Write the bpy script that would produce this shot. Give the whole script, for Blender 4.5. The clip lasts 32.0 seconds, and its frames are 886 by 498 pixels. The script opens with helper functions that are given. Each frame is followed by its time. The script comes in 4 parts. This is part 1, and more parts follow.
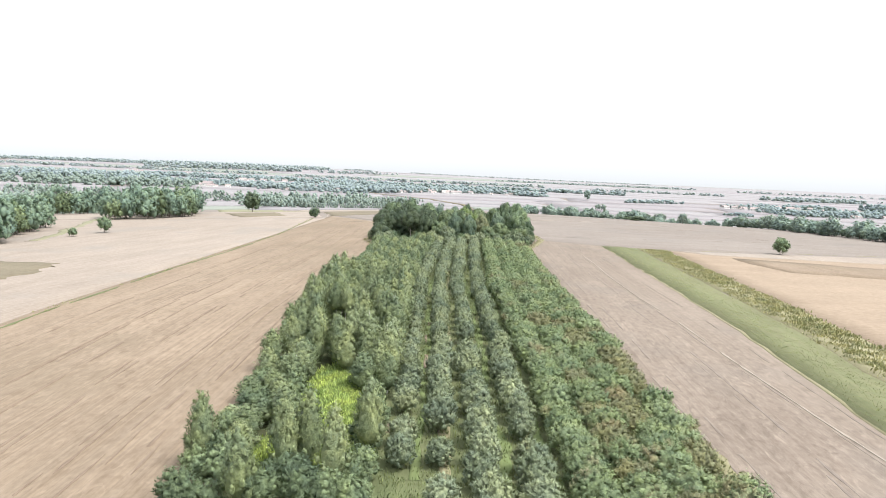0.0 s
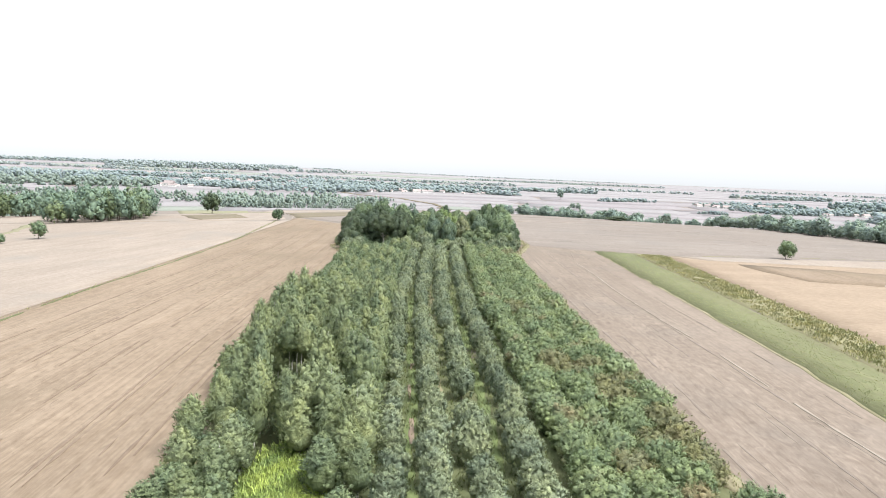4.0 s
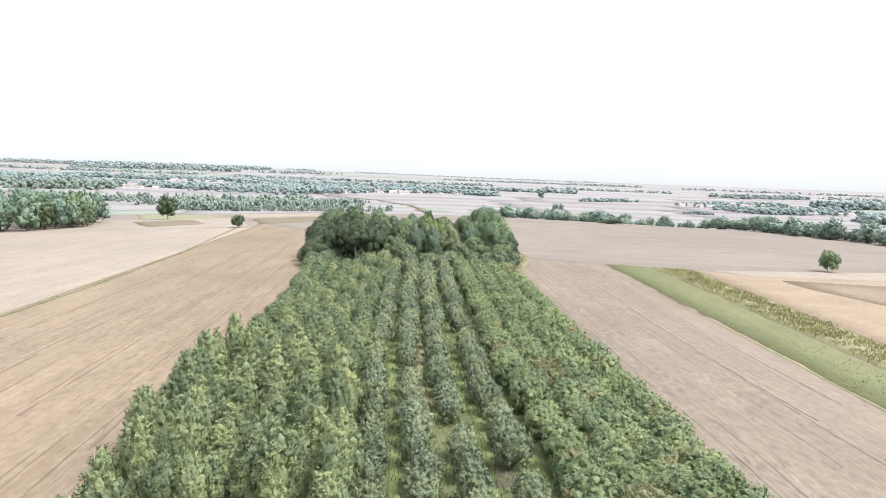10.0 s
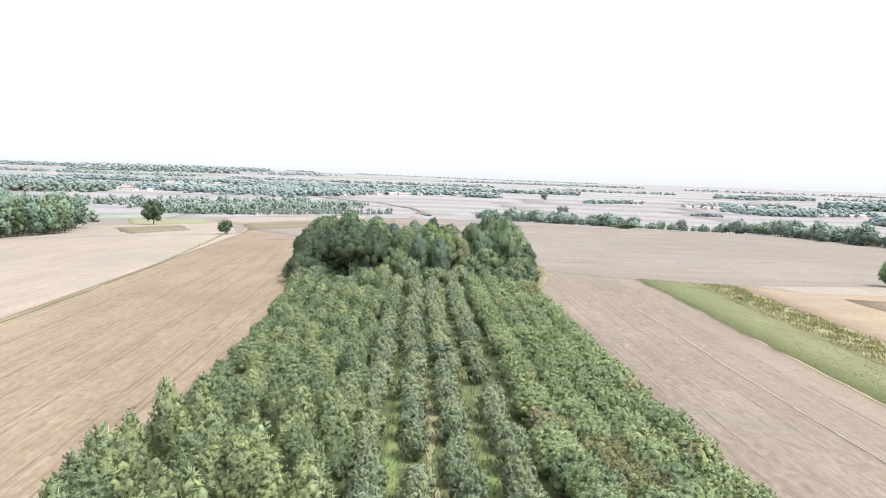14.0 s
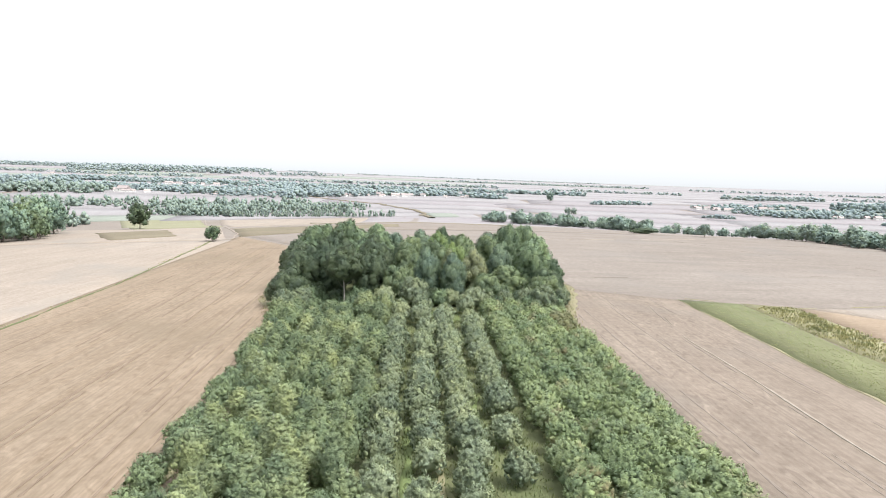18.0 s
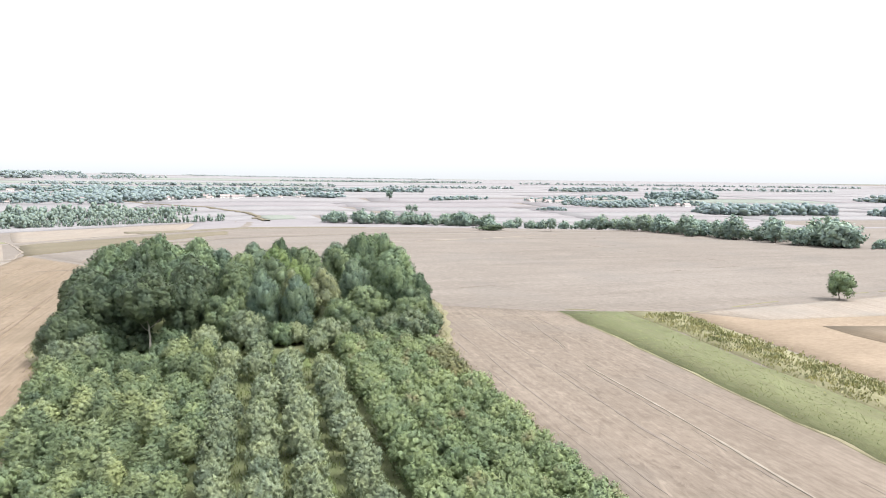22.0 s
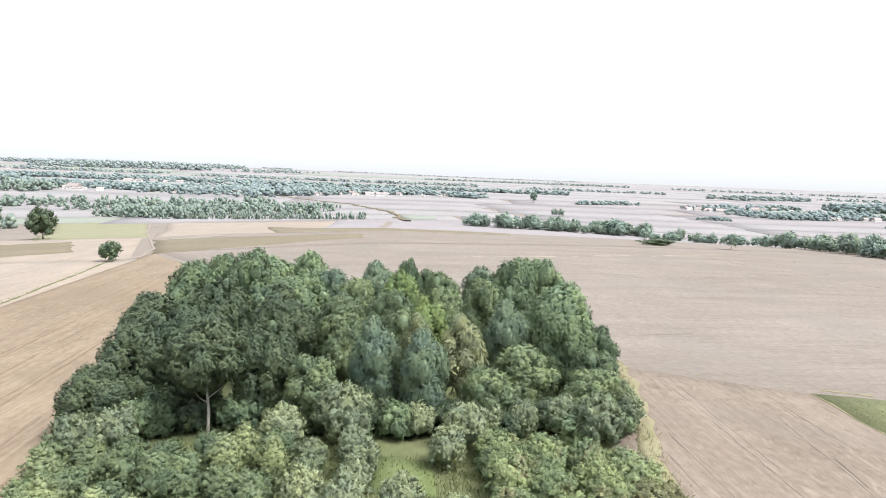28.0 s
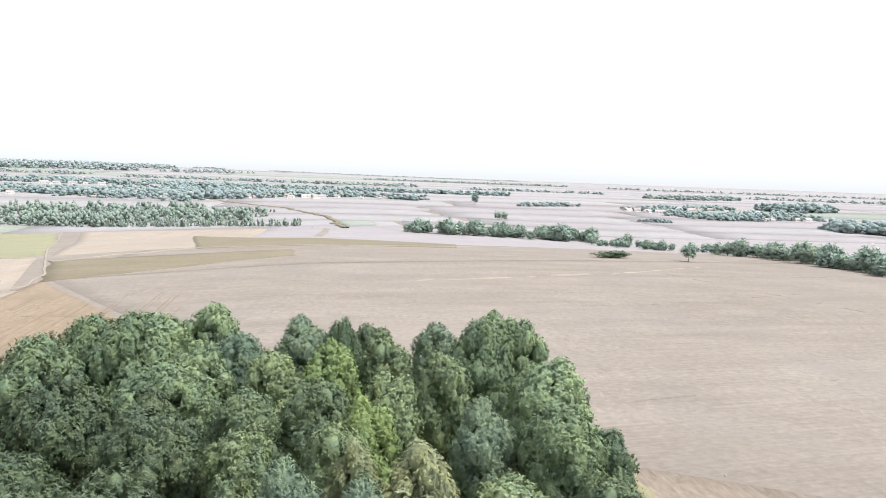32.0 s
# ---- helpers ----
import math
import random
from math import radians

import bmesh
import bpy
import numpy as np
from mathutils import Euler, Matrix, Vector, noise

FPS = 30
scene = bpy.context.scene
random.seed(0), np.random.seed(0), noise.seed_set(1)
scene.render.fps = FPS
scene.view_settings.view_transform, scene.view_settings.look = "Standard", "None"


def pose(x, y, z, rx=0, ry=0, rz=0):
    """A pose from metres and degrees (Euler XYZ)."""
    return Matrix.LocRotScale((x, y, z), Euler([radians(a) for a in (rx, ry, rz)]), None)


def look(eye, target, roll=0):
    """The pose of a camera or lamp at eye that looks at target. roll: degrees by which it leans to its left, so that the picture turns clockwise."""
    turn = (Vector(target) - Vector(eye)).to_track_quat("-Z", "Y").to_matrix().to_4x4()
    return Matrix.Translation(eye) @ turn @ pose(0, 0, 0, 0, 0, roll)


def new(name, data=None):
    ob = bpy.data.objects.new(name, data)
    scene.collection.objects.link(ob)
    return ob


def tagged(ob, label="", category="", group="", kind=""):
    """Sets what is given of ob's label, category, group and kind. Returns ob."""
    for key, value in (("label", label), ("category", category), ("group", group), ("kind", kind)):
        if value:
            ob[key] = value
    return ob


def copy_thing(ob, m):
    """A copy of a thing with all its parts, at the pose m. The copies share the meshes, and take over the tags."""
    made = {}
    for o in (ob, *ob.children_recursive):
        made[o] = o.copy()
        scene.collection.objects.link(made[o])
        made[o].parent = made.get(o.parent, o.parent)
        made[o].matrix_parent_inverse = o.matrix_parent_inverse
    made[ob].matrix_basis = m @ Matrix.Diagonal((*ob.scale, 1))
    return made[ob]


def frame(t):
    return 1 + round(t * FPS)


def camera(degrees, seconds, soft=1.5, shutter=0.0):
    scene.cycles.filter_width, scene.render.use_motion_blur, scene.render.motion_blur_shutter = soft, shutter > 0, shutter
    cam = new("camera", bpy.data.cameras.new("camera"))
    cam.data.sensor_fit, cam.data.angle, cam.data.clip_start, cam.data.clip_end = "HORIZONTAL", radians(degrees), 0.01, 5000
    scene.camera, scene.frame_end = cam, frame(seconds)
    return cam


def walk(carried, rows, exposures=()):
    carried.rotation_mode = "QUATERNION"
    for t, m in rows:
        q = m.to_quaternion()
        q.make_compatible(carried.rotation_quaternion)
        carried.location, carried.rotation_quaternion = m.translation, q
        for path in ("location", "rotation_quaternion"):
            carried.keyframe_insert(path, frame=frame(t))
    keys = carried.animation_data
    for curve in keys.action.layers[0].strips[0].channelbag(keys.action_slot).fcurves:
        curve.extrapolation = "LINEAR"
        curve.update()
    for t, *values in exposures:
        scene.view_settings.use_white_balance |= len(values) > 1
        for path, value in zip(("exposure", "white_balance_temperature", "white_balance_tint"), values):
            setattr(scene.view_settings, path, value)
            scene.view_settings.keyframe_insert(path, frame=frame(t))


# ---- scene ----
cam = camera(66.7, 32.0, soft=0.95)
PATH = [
    (0, (3.78, -0.774, 20.802), (3.71, 1.212, 20.581), 2.5),
    (0.5, (3.458, 1.8, 20.758), (3.387, 3.786, 20.537), 2.4),
    (1, (3.139, 4.557, 20.769), (3.148, 6.545, 20.549), 2.4),
    (1.5, (2.826, 7.435, 20.798), (2.835, 9.423, 20.578), 2.4),
    (2, (2.433, 10.096, 20.741), (2.443, 12.083, 20.521), 2.4),
    (2.5, (1.995, 12.735, 20.672), (2.007, 14.723, 20.451), 2.4),
    (3, (1.623, 15.546, 20.688), (1.634, 17.534, 20.467), 2.4),
    (3.5, (1.351, 18.195, 20.65), (1.363, 20.183, 20.429), 2.4),
    (5.5, (0.854, 28.952, 20.534), (0.895, 30.939, 20.313), 2.3),
    (6, (0.582, 31.723, 20.547), (0.622, 33.711, 20.326), 2.3),
    (6.5, (0.388, 34.457, 20.579), (0.477, 36.443, 20.361), 2.2),
    (7, (0.175, 37.136, 20.625), (0.264, 39.122, 20.406), 2.2),
    (7.5, (0.016, 39.713, 20.641), (0.104, 41.699, 20.422), 2.2),
    (8, (-0.106, 42.292, 20.64), (-0.019, 44.278, 20.421), 2.2),
    (8.5, (-0.246, 44.903, 20.62), (-0.158, 46.889, 20.402), 2.2),
    (9, (-0.399, 47.485, 20.569), (-0.311, 49.471, 20.352), 2.2),
    (9.5, (-0.496, 50.112, 20.608), (-0.409, 52.098, 20.39), 2.2),
    (10, (-0.579, 52.617, 20.617), (-0.491, 54.603, 20.399), 2.1),
    (10.5, (-0.677, 55.05, 20.591), (-0.59, 57.036, 20.374), 2.1),
    (11, (-0.916, 57.609, 20.628), (-0.828, 59.596, 20.41), 2.2),
    (11.5, (-1.077, 60.23, 20.579), (-0.988, 62.217, 20.363), 2.1),
    (12, (-1.066, 63.012, 20.659), (-0.978, 64.998, 20.444), 2.2),
    (12.5, (-0.999, 65.755, 20.681), (-0.912, 67.742, 20.465), 2.2),
    (13, (-0.961, 68.378, 20.632), (-0.874, 70.364, 20.417), 2.1),
    (13.5, (-1.118, 70.901, 20.677), (-1.031, 72.887, 20.463), 2.0),
    (14, (-1.306, 73.374, 20.772), (-1.218, 75.361, 20.558), 2.0),
    (14.5, (-1.497, 75.963, 20.847), (-1.41, 77.949, 20.633), 2.0),
    (16.5, (-1.979, 86.618, 21.212), (-1.896, 88.605, 20.998), 2.0),
    (17, (-2.09, 89.414, 21.286), (-2.007, 91.4, 21.071), 2.0),
    (17.5, (-2.104, 92.178, 21.324), (-2.021, 94.165, 21.11), 2.0),
    (18, (-2.124, 94.908, 21.339), (-2.043, 96.895, 21.125), 2.0),
    (18.5, (-2.037, 97.603, 21.332), (-1.956, 99.59, 21.119), 2.0),
    (19, (-1.899, 100.341, 21.351), (-1.82, 102.328, 21.139), 2.0),
    (19.5, (-1.856, 103.218, 21.39), (-1.762, 105.204, 21.179), 1.8),
    (20, (-1.705, 106.004, 21.43), (-1.547, 107.987, 21.219), 1.9),
    (20.5, (-1.669, 108.783, 21.522), (-1.016, 110.662, 21.32), 0.9),
    (21, (-2.075, 111.621, 21.537), (-1.382, 113.486, 21.334), 1.4),
    (21.5, (-1.856, 114.439, 21.615), (-1.167, 116.305, 21.407), 0.7),
    (22, (-1.583, 117.154, 21.692), (-1.034, 119.065, 21.481), 0.7),
    (22.5, (-1.449, 119.83, 21.771), (-0.911, 121.744, 21.558), 0.9),
    (23, (-1.357, 122.583, 21.833), (-1.039, 124.546, 21.613), 1.7),
    (23.5, (-1.004, 125.373, 21.853), (-0.718, 127.34, 21.631), 1.8),
    (24, (-0.679, 128.056, 21.861), (-0.393, 130.023, 21.639), 1.9),
    (24.5, (-0.398, 130.671, 21.849), (-0.139, 132.642, 21.627), 2.0),
    (26.5, (0.855, 141.319, 21.958), (1.113, 143.29, 21.739), 1.9),
    (27, (0.954, 143.882, 21.983), (1.103, 145.864, 21.762), 2.1),
    (27.5, (1.151, 146.386, 22.031), (1.297, 148.369, 21.812), 2.1),
    (28, (1.375, 149.045, 22.096), (1.52, 151.028, 21.877), 2.2),
    (28.5, (1.443, 151.62, 22.16), (1.589, 153.603, 21.943), 2.2),
    (29, (1.526, 154.385, 22.198), (1.673, 156.368, 21.981), 2.1),
    (29.5, (1.749, 157.259, 22.24), (2.074, 159.221, 22.028), 2.0),
    (30, (1.746, 159.903, 22.329), (2.072, 161.865, 22.115), 2.0),
    (30.5, (1.838, 162.453, 22.798), (2.164, 164.415, 22.582), 1.9),
    (31, (1.931, 165.207, 23.747), (2.257, 167.168, 23.534), 2.0),
    (31.5, (2.084, 168.125, 24.804), (2.408, 170.087, 24.595), 2.3),
    (32, (2.322, 170.844, 25.515), (2.644, 172.806, 25.299), 2.1),
]
walk(cam, [(t, look(eye, target, roll)) for t, eye, target, roll in PATH])

# ---------------------------------------------------------------- world and light
world = bpy.data.worlds.new("overcast_sky")
scene.world = world
world.use_nodes = True
_n, _l = world.node_tree.nodes, world.node_tree.links
_n.clear()
_sky = _n.new("ShaderNodeTexSky")
_sky.sky_type = "NISHITA"
_sky.sun_disc = False
_sky.sun_elevation, _sky.sun_rotation = radians(58), radians(120)
_sky.air_density, _sky.dust_density, _sky.ozone_density = 1.0, 1.0, 1.0
_hsv = _n.new("ShaderNodeHueSaturation")
_hsv.inputs["Saturation"].default_value = 0.22
_cloud = _n.new("ShaderNodeMix")
_cloud.data_type = "RGBA"
_cloud.inputs[0].default_value, _cloud.inputs[7].default_value = 0.75, (5.5, 5.75, 6.05, 1)
_bg = _n.new("ShaderNodeBackground")
_bg.inputs["Strength"].default_value = 0.128
_out = _n.new("ShaderNodeOutputWorld")
_l.new(_sky.outputs["Color"], _hsv.inputs["Color"])
_l.new(_hsv.outputs["Color"], _cloud.inputs[6])
_dir = _n.new("ShaderNodeTexCoord")
_up = _n.new("ShaderNodeSeparateXYZ")
_rise = _n.new("ShaderNodeMapRange")
_rise.inputs[1].default_value, _rise.inputs[2].default_value = 0.0, 1.0
_rise.inputs[3].default_value, _rise.inputs[4].default_value = 0.63, 1.85
_dome = _n.new("ShaderNodeVectorMath")
_dome.operation = "SCALE"
_l.new(_dir.outputs["Generated"], _up.inputs[0])
_l.new(_up.outputs["Z"], _rise.inputs[0])
_l.new(_cloud.outputs[2], _dome.inputs[0])
_l.new(_rise.outputs[0], _dome.inputs["Scale"])
_l.new(_dome.outputs[0], _bg.inputs["Color"])
_l.new(_bg.outputs["Background"], _out.inputs["Surface"])
sun = new("sun", bpy.data.lights.new("sun", "SUN"))
sun.data.energy, sun.data.angle, sun.data.color = 3.3, radians(22), (1.0, 0.985, 0.965)
_az, _el = radians(120), radians(58)
sun.matrix_world = look((0, 0, 60), (-math.sin(_az) * math.cos(_el), -math.cos(_az) * math.cos(_el), 60 - math.sin(_el)))
scene.view_settings.exposure = 1.22


# ---------------------------------------------------------------- lie of the land
def step(a, b, v):
    u = np.clip((np.asarray(v, float) - a) / (b - a), 0, 1)
    return u * u * (3 - 2 * u)


def land(x, y):
    """Height of the ground: a flat back that drops away to the west, a valley to the north, low hills behind it."""
    x, y = np.asarray(x, float), np.asarray(y, float)
    near = 1 - step(500, 1200, y)
    west = np.maximum(-0.055 * (np.sqrt(np.minimum(x, 0) ** 2 + 100) - 10), -17) * near
    south = -0.028 * np.clip(100 - y, 0, 110)
    valley = -12 * step(370, 610, y) + 6 * step(700, 1400, y) + 15 * step(1400, 3500, y)
    east = -3.5 * step(20, 250, x) * step(220, 420, y) * near
    hill = 12 * np.exp(-(((x + 900) / 900) ** 2) - ((y - 3400) / 700) ** 2)
    return west + south + valley + east + hill


def drift(y):
    """The planted rows bend to fit the camera's view: how far they lie off their line at y."""
    return 0.05 * (120 - min(y, 120))


# ---------------------------------------------------------------- materials
def shader(name):
    m = bpy.data.materials.new(name)
    m.use_nodes = True
    nt = m.node_tree
    nt.nodes.clear()
    return m, nt, nt.nodes.new("ShaderNodeOutputMaterial")


def put(nt, kind, **inputs):
    node = nt.nodes.new(kind)
    for key, value in inputs.items():
        sock = node.inputs[int(key[1:])] if key[0] == "i" and key[1:].isdigit() else node.inputs[key.replace("_", " ")]
        if isinstance(value, bpy.types.NodeSocket):
            nt.links.new(value, sock)
        else:
            sock.default_value = value
    return node


def blend(nt, fac, a, b, kind="MIX"):
    node = nt.nodes.new("ShaderNodeMix")
    node.data_type, node.blend_type = "RGBA", kind
    for sock, value in ((node.inputs[0], fac), (node.inputs[6], a), (node.inputs[7], b)):
        if isinstance(value, bpy.types.NodeSocket):
            nt.links.new(value, sock)
        else:
            sock.default_value = (*value, 1) if isinstance(value, tuple) and len(value) == 3 else value
    return node.outputs[2]


def ramp(nt, value, lo, hi):
    node = put(nt, "ShaderNodeMapRange", Value=value)
    node.inputs[1].default_value, node.inputs[2].default_value = lo, hi
    return node.outputs[0]


def times(nt, value, by):
    node = put(nt, "ShaderNodeMath", i0=value, i1=by)
    node.operation = "MULTIPLY"
    return node.outputs[0]


def grain(nt, where, scale, detail=3.0, stretch=(1, 1, 1), turn=0.0):
    if turn:
        spun = put(nt, "ShaderNodeVectorRotate", Vector=where, Angle=turn)
        spun.rotation_type = "Z_AXIS"
        where = spun.outputs[0]
    m = put(nt, "ShaderNodeMapping", Vector=where)
    m.inputs["Scale"].default_value = stretch
    return put(nt, "ShaderNodeTexNoise", Vector=m.outputs[0], Scale=scale, Detail=detail, Roughness=0.6).outputs["Fac"]


def soil(name, base, tint, streak, turn=0.0, streaks=0.5, patch=0.02, rough=0.95, furrow=0.45, wheel=0.0, lines=0.0, scuffs=0.0, rows=0.0, blotch=0.0):
    """Cropped or tilled ground: broad patches, streaks that run along the work, fine stubble grain."""
    m, nt, out = shader(name)
    where = put(nt, "ShaderNodeNewGeometry").outputs["Position"]
    broad = ramp(nt, grain(nt, where, patch, 4.0, (1, 0.45, 1), turn), 0.35, 0.65)
    col = blend(nt, broad, base, tint)
    run = ramp(nt, grain(nt, where, 1.0, 3.0, (furrow, 0.012, 0.012), turn), 0.42, 0.72)
    run2 = ramp(nt, grain(nt, where, 1.0, 2.0, (furrow * 0.18, 0.006, 0.006), turn), 0.45, 0.7)
    col = blend(nt, times(nt, run, streaks), col, streak)
    col = blend(nt, times(nt, run2, streaks * 0.6), col, tint)
    fine = grain(nt, where, 1.6, 6.0, (1, 0.5, 1), turn)
    col = blend(nt, 0.42, col, blend(nt, ramp(nt, fine, 0.32, 0.68), (0.7, 0.67, 0.64), (1.24, 1.25, 1.26)), "MULTIPLY")
    straw = ramp(nt, grain(nt, where, 0.5, 5.0, (1, 0.3, 1), turn + 0.4), 0.6, 0.78)
    col = blend(nt, times(nt, straw, 0.22), col, tuple(min(1, c * 1.35) for c in base))
    scuff = ramp(nt, grain(nt, where, 0.14, 5.0, (1, 0.4, 1), turn + 0.2), 0.3, 0.7)
    col = blend(nt, 0.5, col, blend(nt, scuff, (0.8, 0.79, 0.78), (1.14, 1.14, 1.14)), "MULTIPLY")
    if lines:
        rill = ramp(nt, grain(nt, where, 1.0, 2.0, (1.9, 0.012, 0.012), turn), 0.5, 0.64)
        gate = ramp(nt, grain(nt, where, 0.09, 3.0, (1, 0.35, 1), turn), 0.4, 0.62)
        col = blend(nt, times(nt, times(nt, rill, gate), lines), col, tuple(c * 0.62 for c in streak))
    if scuffs:
        mp = put(nt, "ShaderNodeMapping", Vector=where)
        mp.inputs["Scale"].default_value = (1, 0.42, 1)
        worn = put(nt, "ShaderNodeTexNoise", Vector=mp.outputs[0], Scale=0.75, Detail=5.0, Roughness=0.62, Distortion=1.6).outputs["Fac"]
        gate = ramp(nt, grain(nt, where, 0.06, 2.0, (1, 0.4, 1), turn), 0.3, 0.55)
        col = blend(nt, times(nt, times(nt, ramp(nt, worn, 0.52, 0.66), gate), scuffs), col, tuple(c * 0.66 for c in streak))
        col = blend(nt, times(nt, times(nt, ramp(nt, worn, 0.42, 0.3), gate), scuffs), col, tuple(c * 1.32 for c in base))
    if rows:
        drill = ramp(nt, grain(nt, where, 1.0, 2.0, (3.4, 0.03, 0.03), turn), 0.36, 0.64)
        col = blend(nt, rows, col, blend(nt, drill, (0.72, 0.69, 0.66), (1.2, 1.2, 1.2)), "MULTIPLY")
    if blotch:
        damp = ramp(nt, grain(nt, where, 0.055, 3.0, (0.6, 0.8, 1), turn + 0.5), 0.52, 0.7)
        col = blend(nt, times(nt, damp, blotch), col, tuple(c * k for c, k in zip(streak, (0.92, 1.0, 1.08))))
    bump = put(nt, "ShaderNodeBump", Height=fine, Strength=0.5, Distance=0.12)
    b = put(nt, "ShaderNodeBsdfPrincipled", Base_Color=col, Roughness=rough, Normal=bump.outputs[0])
    b.inputs["Specular IOR Level"].default_value = 0.15
    nt.links.new(b.outputs[0], out.inputs[0])
    return m


def foliage(name, dark, light, dry=None, dry_share=0.0, clear=0.12, spread=0.14, gloss=0.2, tuft=2.4, relief=0.9):
    """Leaves: one hue per plant, softer shifts from bough to bough and tuft to tuft, every leaf a little apart, light passing through."""
    m, nt, out = shader(name)
    who = put(nt, "ShaderNodeObjectInfo").outputs["Random"]
    each = put(nt, "ShaderNodeNewGeometry").outputs["Random Per Island"]
    where = put(nt, "ShaderNodeNewGeometry").outputs["Position"]
    col = blend(nt, who, dark, light)
    bough = ramp(nt, grain(nt, where, 0.55, 2.0), 0.35, 0.65)
    col = blend(nt, 1.0, col, blend(nt, bough, (0.86, 0.9, 0.98), (1.14, 1.1, 0.98)), "MULTIPLY")
    small = ramp(nt, grain(nt, where, tuft, 2.0), 0.34, 0.66)
    col = blend(nt, 1.0, col, blend(nt, small, (0.8, 0.82, 0.84), (1.2, 1.18, 1.14)), "MULTIPLY")
    if dry:
        col = blend(nt, ramp(nt, grain(nt, where, 0.3, 2.0), 0.72 - dry_share, 0.9 - dry_share), col, dry)
    vary = blend(nt, each, (1 - spread, 1 - spread, 1 - spread * 0.8), (1 + spread,) * 3)
    col = blend(nt, 1.0, col, vary, "MULTIPLY")
    leafage = put(nt, "ShaderNodeBump", Height=grain(nt, where, 6.0, 3.0), Strength=relief, Distance=0.16)
    b = put(nt, "ShaderNodeBsdfPrincipled", Base_Color=col, Roughness=0.5, Normal=leafage.outputs[0])
    b.inputs["Specular IOR Level"].default_value = gloss
    t = put(nt, "ShaderNodeBsdfTranslucent", Color=blend(nt, 1.0, col, (1.1, 1.2, 0.7), "MULTIPLY"))
    mix = put(nt, "ShaderNodeMixShader", Fac=clear, i1=b.outputs[0], i2=t.outputs[0])
    nt.links.new(mix.outputs[0], out.inputs[0])
    return m


def bark(name, base, mark, scale, bands=False):
    m, nt, out = shader(name)
    where = put(nt, "ShaderNodeTexCoord").outputs["Object"]
    n = grain(nt, where, scale, 4.0, (1, 1, 3.0) if bands else (3, 3, 0.5))
    col = blend(nt, ramp(nt, n, 0.5, 0.66), base, mark)
    bump = put(nt, "ShaderNodeBump", Height=n, Strength=0.6, Distance=0.02)
    b = put(nt, "ShaderNodeBsdfPrincipled", Base_Color=col, Roughness=0.85, Normal=bump.outputs[0])
    nt.links.new(b.outputs[0], out.inputs[0])
    return m


def plain(name, base, rough=0.8, vary=0.25, scale=2.0):
    m, nt, out = shader(name)
    where = put(nt, "ShaderNodeNewGeometry").outputs["Position"]
    who = put(nt, "ShaderNodeObjectInfo").outputs["Random"]
    col = blend(nt, ramp(nt, grain(nt, where, scale, 4.0), 0.3, 0.7), tuple(c * (1 - vary) for c in base), base)
    col = blend(nt, who, col, blend(nt, 1.0, col, (0.7, 0.72, 0.75), "MULTIPLY"))
    b = put(nt, "ShaderNodeBsdfPrincipled", Base_Color=col, Roughness=rough)
    nt.links.new(b.outputs[0], out.inputs[0])
    return m


STUBBLE = soil("stubble_warm", (0.186, 0.146, 0.109), (0.147, 0.115, 0.084), (0.135, 0.097, 0.063), 0.0, 0.4, 0.03, furrow=0.7, lines=0.35, scuffs=0.4, rows=0.32, blotch=0.85)
STUBBLE_PALE = soil("stubble_pale", (0.208, 0.178, 0.150), (0.191, 0.161, 0.134), (0.171, 0.142, 0.116), 0.1, 0.5, 0.015, furrow=0.35, rows=0.25, blotch=0.7)
STUBBLE_GREY = soil("stubble_grey", (0.159, 0.131, 0.107), (0.139, 0.113, 0.092), (0.126, 0.101, 0.081), 0.0, 0.5, 0.03, furrow=0.5, lines=0.2, scuffs=0.55, rows=0.3, blotch=0.5)
STUBBLE_CROSS = soil("stubble_crosswise", (0.165, 0.144, 0.127), (0.143, 0.123, 0.107), (0.126, 0.106, 0.090), radians(84), 0.75, 0.012, furrow=0.16, scuffs=0.3, rows=0.2, blotch=0.35)
STUBBLE_ORANGE = soil("stubble_orange", (0.204, 0.160, 0.118), (0.187, 0.144, 0.105), (0.169, 0.129, 0.093), radians(80), 0.5, 0.02, furrow=0.3, scuffs=0.25)
# distant soils: their greyer, bluer base colours carry the valley haze
STUBBLE_HAZED = soil("stubble_hazed", (0.195, 0.186, 0.188), (0.182, 0.173, 0.176), (0.166, 0.157, 0.160), radians(80), 0.5, 0.01, furrow=0.05)
STUBBLE_ROSE_HAZED = soil("stubble_rosy_hazed", (0.188, 0.175, 0.179), (0.175, 0.162, 0.167), (0.164, 0.149, 0.152), radians(80), 0.5, 0.01, furrow=0.05)
MEADOW_HAZED = soil("meadow_hazed", (0.162, 0.175, 0.151), (0.145, 0.161, 0.140), (0.172, 0.178, 0.155), radians(80), 0.4, 0.01, furrow=0.05)
TILLED = soil("tilled_soil", (0.131, 0.112, 0.079), (0.114, 0.097, 0.068), (0.103, 0.086, 0.060), radians(84), 0.5, 0.05, furrow=0.5)
WHEEL_GREY = soil("wheel_mark_grey", (0.138, 0.114, 0.095), (0.126, 0.104, 0.088), (0.154, 0.128, 0.107), 0.0, 0.5, 0.1)
EDGE_GRASS = soil("edge_grass", (0.168, 0.148, 0.099), (0.142, 0.136, 0.076), (0.194, 0.163, 0.116), 0.0, 0.5, 0.3)
WHEEL = soil("wheel_mark", (0.139, 0.105, 0.077), (0.127, 0.095, 0.070), (0.151, 0.115, 0.086), 0.0, 0.5, 0.1)
